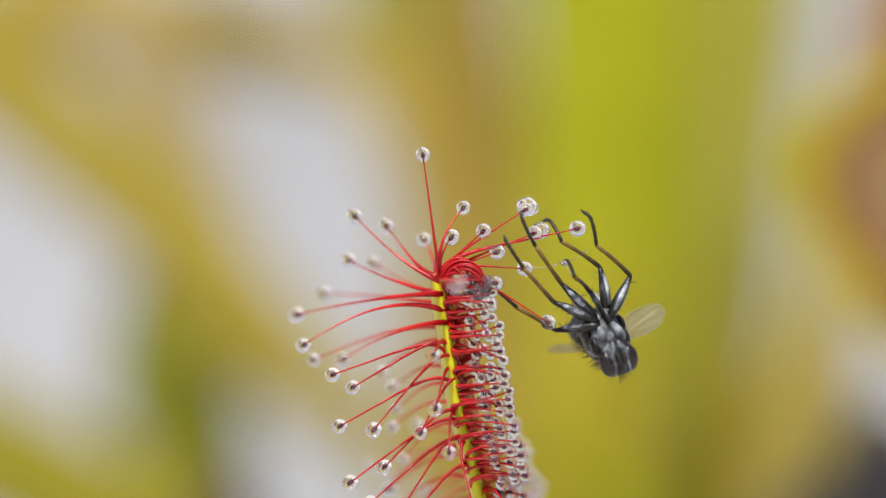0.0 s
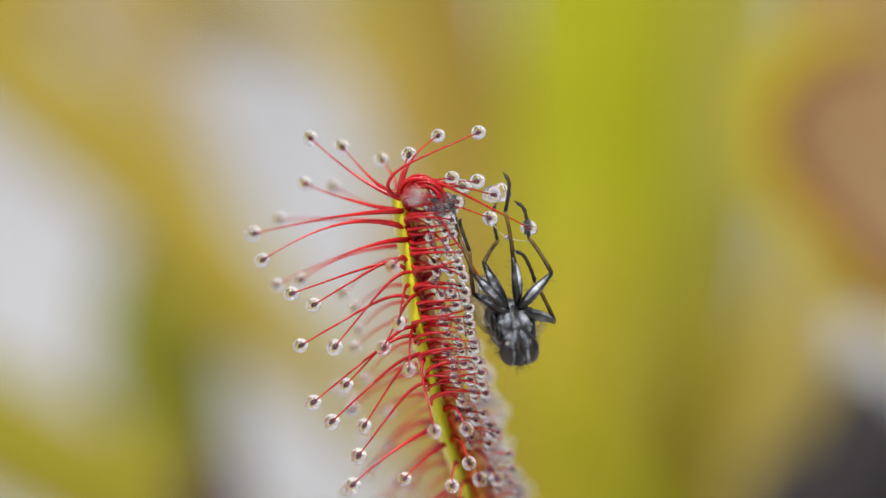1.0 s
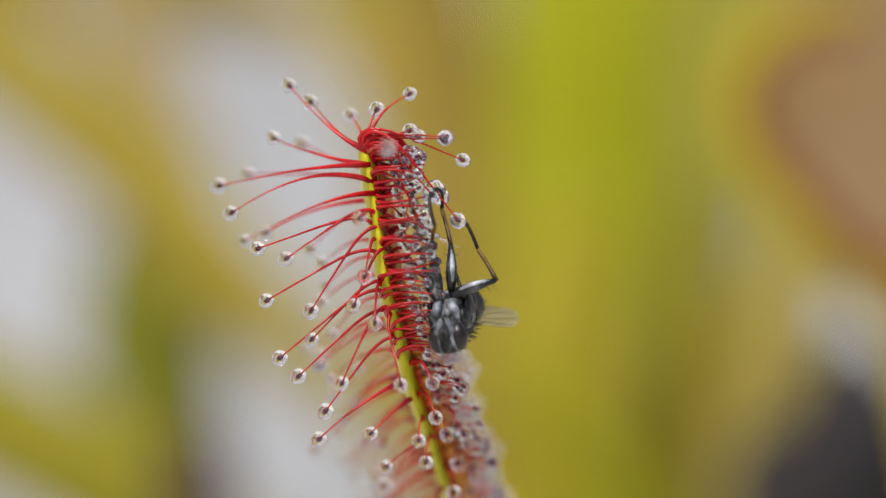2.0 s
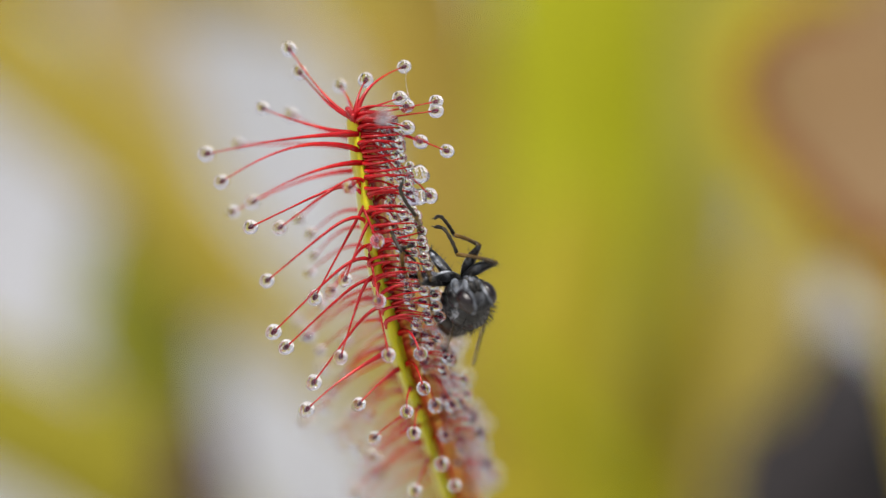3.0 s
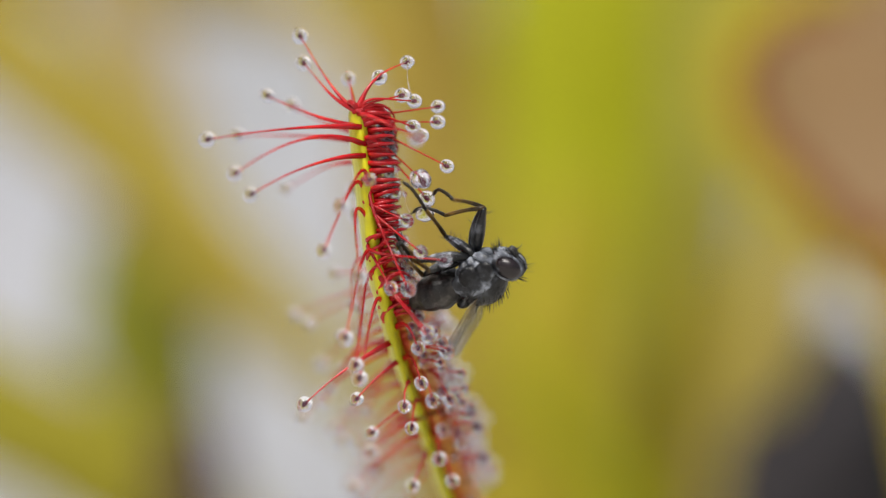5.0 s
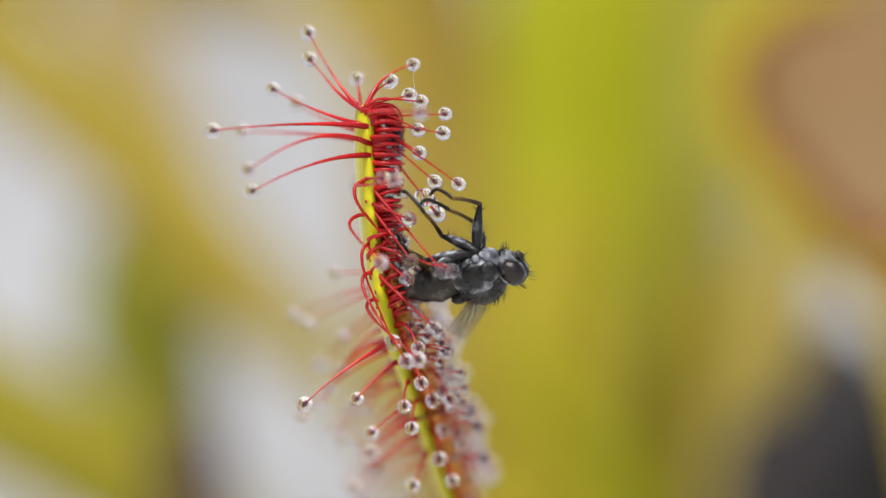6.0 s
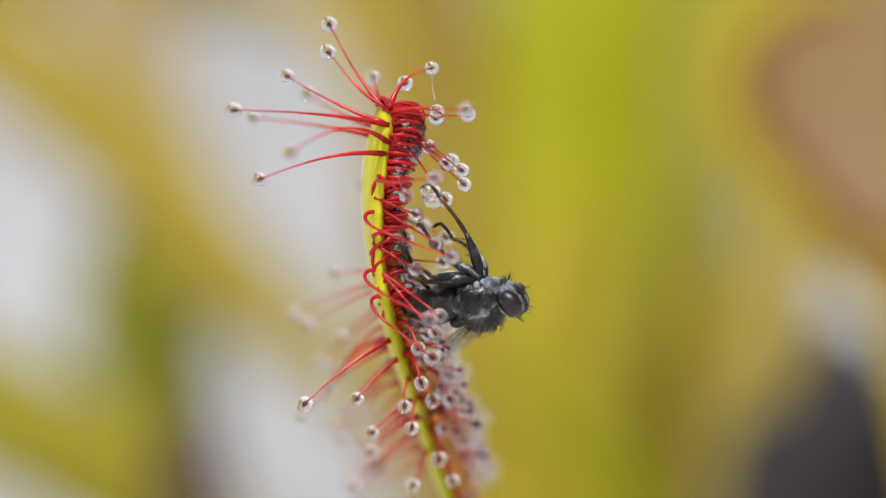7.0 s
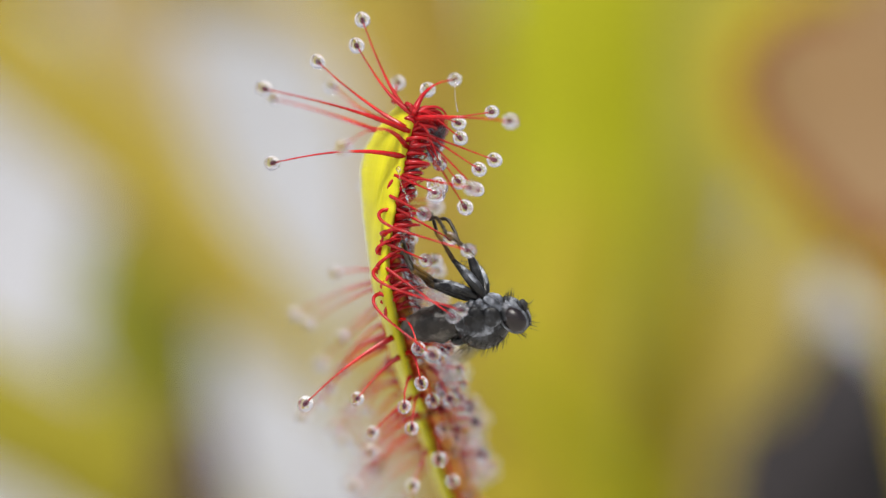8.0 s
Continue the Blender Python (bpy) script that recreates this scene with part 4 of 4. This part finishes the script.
    MOVES.append((shin, mid))
    MOVES.append((foot, end))


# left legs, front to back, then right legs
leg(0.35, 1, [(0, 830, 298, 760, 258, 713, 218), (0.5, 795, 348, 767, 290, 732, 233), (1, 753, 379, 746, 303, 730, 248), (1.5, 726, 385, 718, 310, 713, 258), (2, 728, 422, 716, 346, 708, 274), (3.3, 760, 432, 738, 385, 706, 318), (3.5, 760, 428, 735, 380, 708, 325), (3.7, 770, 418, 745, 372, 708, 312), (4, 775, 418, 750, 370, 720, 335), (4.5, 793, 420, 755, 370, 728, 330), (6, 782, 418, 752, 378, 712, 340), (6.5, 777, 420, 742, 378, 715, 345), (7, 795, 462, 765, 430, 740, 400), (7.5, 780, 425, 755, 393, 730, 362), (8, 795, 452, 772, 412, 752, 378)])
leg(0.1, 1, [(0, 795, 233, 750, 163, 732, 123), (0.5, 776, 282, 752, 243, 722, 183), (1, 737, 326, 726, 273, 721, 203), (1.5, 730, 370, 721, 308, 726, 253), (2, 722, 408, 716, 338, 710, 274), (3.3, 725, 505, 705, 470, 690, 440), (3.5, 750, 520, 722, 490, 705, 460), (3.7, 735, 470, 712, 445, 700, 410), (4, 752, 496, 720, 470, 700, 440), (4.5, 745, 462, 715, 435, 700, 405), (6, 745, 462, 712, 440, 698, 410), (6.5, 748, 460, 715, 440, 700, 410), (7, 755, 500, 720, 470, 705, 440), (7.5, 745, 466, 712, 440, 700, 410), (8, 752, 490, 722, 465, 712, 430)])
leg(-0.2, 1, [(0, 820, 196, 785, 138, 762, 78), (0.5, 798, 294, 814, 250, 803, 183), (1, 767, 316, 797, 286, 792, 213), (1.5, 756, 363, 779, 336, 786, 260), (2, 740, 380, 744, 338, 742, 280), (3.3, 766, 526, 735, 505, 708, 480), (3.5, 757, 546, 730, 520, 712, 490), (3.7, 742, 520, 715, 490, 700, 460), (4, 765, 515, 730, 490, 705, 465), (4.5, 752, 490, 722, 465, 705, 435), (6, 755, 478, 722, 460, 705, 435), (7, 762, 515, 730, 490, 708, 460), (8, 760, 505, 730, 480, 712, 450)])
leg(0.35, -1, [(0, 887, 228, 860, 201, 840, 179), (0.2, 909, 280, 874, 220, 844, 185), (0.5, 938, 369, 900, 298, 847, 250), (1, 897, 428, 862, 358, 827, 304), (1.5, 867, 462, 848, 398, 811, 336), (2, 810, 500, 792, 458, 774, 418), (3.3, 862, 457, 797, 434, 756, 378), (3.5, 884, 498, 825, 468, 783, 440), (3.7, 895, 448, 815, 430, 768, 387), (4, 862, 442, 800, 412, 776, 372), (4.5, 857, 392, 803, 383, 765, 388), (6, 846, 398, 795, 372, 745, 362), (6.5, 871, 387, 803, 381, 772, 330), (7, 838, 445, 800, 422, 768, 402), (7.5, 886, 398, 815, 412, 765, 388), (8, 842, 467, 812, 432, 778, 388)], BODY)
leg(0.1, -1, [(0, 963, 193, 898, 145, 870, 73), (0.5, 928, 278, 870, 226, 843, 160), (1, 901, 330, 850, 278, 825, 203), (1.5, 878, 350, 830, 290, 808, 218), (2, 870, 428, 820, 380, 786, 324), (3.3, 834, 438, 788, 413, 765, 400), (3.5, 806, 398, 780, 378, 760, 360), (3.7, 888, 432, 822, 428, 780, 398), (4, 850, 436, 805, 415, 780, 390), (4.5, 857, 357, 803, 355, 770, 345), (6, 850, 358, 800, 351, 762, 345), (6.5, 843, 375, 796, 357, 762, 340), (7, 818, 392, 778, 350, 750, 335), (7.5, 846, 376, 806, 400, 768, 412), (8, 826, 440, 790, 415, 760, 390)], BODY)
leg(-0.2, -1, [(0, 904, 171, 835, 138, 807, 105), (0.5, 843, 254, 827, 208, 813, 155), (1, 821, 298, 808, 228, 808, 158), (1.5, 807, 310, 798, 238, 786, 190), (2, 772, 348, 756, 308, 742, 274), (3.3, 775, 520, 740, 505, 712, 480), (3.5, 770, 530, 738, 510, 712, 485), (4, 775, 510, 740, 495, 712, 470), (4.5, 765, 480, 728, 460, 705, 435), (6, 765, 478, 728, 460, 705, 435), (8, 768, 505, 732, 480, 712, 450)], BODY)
MOVES.append((fly, [(t, FLY_POSE[t]) for t in FLY_TIMES]))


# ---- blurred leaves behind ----
def strap_mesh(points, widths, thick=0.25):
    """The mesh of a long leaf: points (u, v, metres behind the plan), widths in units of the plan."""
    bm = bmesh.new()
    line = smooth_line([spot(*p) for p in points], 5)
    ws = []
    for i in range(len(line)):
        f = i / (len(line) - 1) * (len(widths) - 1)
        a = min(int(f), len(widths) - 2)
        ws.append((widths[a] + (widths[a + 1] - widths[a]) * (f - a)) * U * (line[i].y - EYE_Y) / -EYE_Y)
    rings = []
    for i, p in enumerate(line):
        d = (line[min(i + 1, len(line) - 1)] - line[max(i - 1, 0)]).normalized()
        across = d.cross(Vector((0, 1, 0))).normalized()
        out = across.cross(d)
        rings.append([bm.verts.new(p + across * math.cos(a) * ws[i] / 2 + out * math.sin(a) * ws[i] / 2 * thick)
                      for a in (2 * math.pi * k / 14 for k in range(14))])
    for a, b in zip(rings, rings[1:]):
        for k in range(14):
            bm.faces.new((a[k], a[(k + 1) % 14], b[(k + 1) % 14], b[k]))
    bm.faces.new(rings[0][::-1])
    bm.faces.new(rings[-1])
    bmesh.ops.recalc_face_normals(bm, faces=bm.faces)
    return bm


def strap(name, label, points, widths, material, thick=0.25, category="leaf", group="blurred leaves behind"):
    return tagged(part(name, strap_mesh(points, widths, thick), material), label, category, group)


OLIVE = mottled("olive_leaf", [(0.3, (0.30, 0.235, 0.012)), (0.7, (0.36, 0.29, 0.022))], 80, 0.5, 0.2, Specular_IOR_Level=0.12)
LIME = mottled("lime_leaf", [(0.3, (0.246, 0.253, 0.006)), (0.7, (0.290, 0.297, 0.012))], 80, 0.5, 0.2, Specular_IOR_Level=0.12)
RUST = mottled("rust_leaf", [(0.3, (0.1404, 0.0486, 0.0108)), (0.7, (0.1944, 0.0756, 0.027))], 80, 0.5, 0.2, Specular_IOR_Level=0.12)
MOSS = mottled("moss_green", [(0.3, (0.170, 0.176, 0.010)), (0.7, (0.220, 0.215, 0.021))], 80, 0.6, 0.2, Specular_IOR_Level=0.12)
DARK = mottled("dark_stone", [(0.3, (0.010, 0.0095, 0.011)), (0.7, (0.032, 0.029, 0.031))], 60, 0.8, 0.2, Specular_IOR_Level=0.1)
DEEP = 0.17
FAR = 0.40
# Added slab, its pale colour standing in for bright gaps between leaves.
bm = bmesh.new()
bmesh.ops.create_cube(bm, size=1.0, matrix=pose(0, FAR + 0.015, 0.16) @ Matrix.Diagonal((0.6, 0.03, 0.34, 1)))
bmesh.ops.bevel(bm, geom=bm.edges[:], offset=0.004, segments=2, affect="EDGES")
tagged(part("backdrop", bm, PALE, smooth=False), "pale grey-white backdrop standing in for bright gaps between the leaves", "backdrop", kind="structure")


TAN = mottled("tan_leaf", [(0.3, (0.320, 0.238, 0.036)), (0.7, (0.375, 0.280, 0.064))], 60, 0.6, 0.2, Specular_IOR_Level=0.12)
SALMON = mottled("salmon_leaf", [(0.3, (0.215, 0.130, 0.055)), (0.7, (0.26, 0.17, 0.09))], 60, 0.6, 0.2, Specular_IOR_Level=0.12)
PALE_OLIVE = mottled("pale_olive_leaf", [(0.3, (0.28, 0.26, 0.034)), (0.7, (0.335, 0.31, 0.065))], 60, 0.6, 0.2, Specular_IOR_Level=0.12)
GOLD = mottled("gold_leaf", [(0.3, (0.256, 0.199, 0.019)), (0.7, (0.296, 0.234, 0.037))], 60, 0.6, 0.2, Specular_IOR_Level=0.12)
BRONZE = mottled("bronze_olive_leaf", [(0.3, (0.205, 0.146, 0.019)), (0.7, (0.250, 0.180, 0.034))], 60, 0.6, 0.2, Specular_IOR_Level=0.12)
DULL = mottled("dull_olive_leaf", [(0.3, (0.195, 0.172, 0.012)), (0.7, (0.235, 0.207, 0.020))], 60, 0.6, 0.2, Specular_IOR_Level=0.12)
DULL_TAN = mottled("dull_tan_leaf", [(0.3, (0.26, 0.205, 0.045)), (0.7, (0.31, 0.25, 0.08))], 60, 0.6, 0.2, Specular_IOR_Level=0.12)
MUSTARD = mottled("mustard_leaf", [(0.3, (0.258, 0.218, 0.013)), (0.7, (0.310, 0.260, 0.023))], 60, 0.6, 0.2, Specular_IOR_Level=0.12)
WITHERED = mottled("withered_leaf", [(0.3, (0.030, 0.018, 0.014)), (0.7, (0.075, 0.045, 0.035))], 60, 0.7, 0.2, Specular_IOR_Level=0.12)
PINKISH = mottled("pinkish_leaf", [(0.3, (0.30, 0.235, 0.095)), (0.7, (0.355, 0.28, 0.14))], 60, 0.6, 0.2, Specular_IOR_Level=0.12)
D = DEEP
strap("leaf", "long olive-gold sundew leaf leaning across, out of focus", [(-260, -170, D), (0, 80, D), (250, 300, D), (430, 510, D), (620, 675, D), (770, 900, D), (840, 1650, D)], [210, 185, 175, 160, 105, 60, 40], GOLD)
strap("leaf", "mossy green leaf, out of focus", [(190, 380, 0.20), (250, 560, 0.19), (290, 760, 0.18), (420, 1640, D)], [60, 270, 200, 100], MOSS)
strap("leaf", "olive leaf low across the others, out of focus", [(-250, 600, D), (0, 735, D), (190, 840, D), (400, 1020, D), (560, 1650, D)], [210, 235, 235, 190, 120], DULL)
strap("leaf", "tan leaf arching over, out of focus", [(-60, -150, 0.18), (220, -70, 0.18), (450, -20, 0.19), (620, 60, 0.19), (760, 500, 0.18), (820, 1640, D)], [220, 190, 120, 80, 110, 120], TAN)
strap("leaf", "broad golden-olive leaf, out of focus", [(740, -420, 0.175), (780, 300, 0.175), (845, 800, D), (860, 1640, D)], [60, 270, 330, 120], BRONZE)
strap("leaf", "pale yellow-olive leaf rising behind the others, out of focus", [(620, -420, 0.20), (690, 60, 0.205), (750, 460, 0.21), (800, 1640, 0.20)], [260, 200, 120, 90], PALE_OLIVE)
# Added in front of the lime leaf to darken its lower half.
strap("leaf", "added olive leaf darkening the lower lime leaf, out of focus", [(1020, 330, 0.155), (980, 560, 0.155), (980, 850, 0.155), (970, 1700, 0.155)], [60, 220, 270, 140], MUSTARD)
strap("leaf", "bright lime-green upright leaf, out of focus", [(1000, -420, 0.165), (1030, 200, 0.165), (1010, 700, 0.165), (980, 1640, D)], [330, 310, 280, 120], LIME)
strap("leaf", "olive upright leaf, out of focus", [(1160, 330, 0.18), (1190, 600, 0.18), (1210, 900, 0.18), (1180, 1650, D)], [40, 230, 330, 140], OLIVE)
strap("leaf", "pale olive leaf in the haze, out of focus", [(1280, -420, 0.19), (1240, 200, 0.19), (1220, 560, 0.19), (1240, 900, 0.18), (1200, 1650, 0.18)], [240, 220, 180, 200, 100], PALE_OLIVE)
strap("leaf", "narrow yellow-green leaf crossing low, out of focus", [(820, 560, 0.15), (930, 660, 0.15), (1040, 790, 0.15), (1120, 960, 0.15), (1180, 1750, 0.15)], [14, 40, 54, 60, 50], LIME)
strap("leaf", "narrow olive leaf leaning across, out of focus", [(1190, 250, 0.16), (1160, 480, 0.16), (1110, 720, 0.16), (1090, 960, 0.16), (1060, 1750, 0.16)], [14, 50, 60, 60, 50], PALE_OLIVE)
strap("leaf", "pinkish-tan leaf leaning across, out of focus", [(140, -150, 0.175), (215, 40, 0.175), (290, 200, 0.175), (365, 360, 0.175), (430, 500, 0.175)], [170, 150, 105, 60, 20], PINKISH)
old_leaf = new("leaf")
old_leaf.location = spot(1900, 2180, 0.085)
tagged(old_leaf, "broad salmon-brown old leaf with a rust-red rim, out of focus", "leaf", "blurred leaves behind")
for nm, lab, pts, ws, mat in (
        ("blade", "broad salmon-brown blade", [(1570, -200, 0.09), (1500, 120, 0.09), (1590, 420, 0.09), (1790, 800, 0.09), (1900, 2180, 0.085)], [380, 330, 240, 200, 150], SALMON),
        ("rim", "rust-red curled rim", [(1500, 20, 0.08), (1385, 45, 0.08), (1322, 125, 0.08), (1345, 230, 0.08), (1425, 325, 0.08), (1510, 425, 0.08), (1640, 590, 0.08), (1900, 2250, 0.075)],
         [26, 32, 36, 42, 44, 44, 44, 44], RUST),
        ("margin", "olive-yellow outer margin", [(1520, -30, 0.088), (1380, -5, 0.088), (1292, 100, 0.088), (1300, 235, 0.088), (1375, 345, 0.088), (1455, 450, 0.088), (1590, 610, 0.088), (1890, 2220, 0.083)],
         [30, 60, 64, 60, 56, 50, 44, 40], OLIVE)):
    ob = part(nm, strap_mesh(pts, ws), mat, old_leaf, lab)
    ob.matrix_basis = Matrix.Translation(-old_leaf.location)
rest = old_leaf.location.copy()
MOVES.append((old_leaf, [(t, Matrix.Translation(rest + Vector((u * U * 1.8, 0, 0)))) for t, u in ((0, 60), (0.3, 56), (0.4, 14), (1.7, 8), (1.8, 0), (8, 0))]))
strap("leaf", "withered dark leaf stump, out of focus", [(335, 735, 0.15), (338, 830, 0.15), (360, 1750, 0.15)], [30, 130, 130], WITHERED)
strap("leaf", "pale tan leaf beside the stone, out of focus", [(1400, 330, 0.14), (1370, 600, 0.14), (1330, 900, 0.14), (1300, 1800, 0.14)], [90, 170, 190, 100], DULL_TAN)
strap("stone", "dark grey pointed stone, out of focus", [(1490, 575, 0.125), (1495, 695, 0.125), (1508, 850, 0.125), (1530, 2000, 0.125)], [30, 220, 470, 640], DARK, 0.6, "stone", "")


def motions():
    for ob, rows in MOVES:
        walk(ob, rows)


motions()
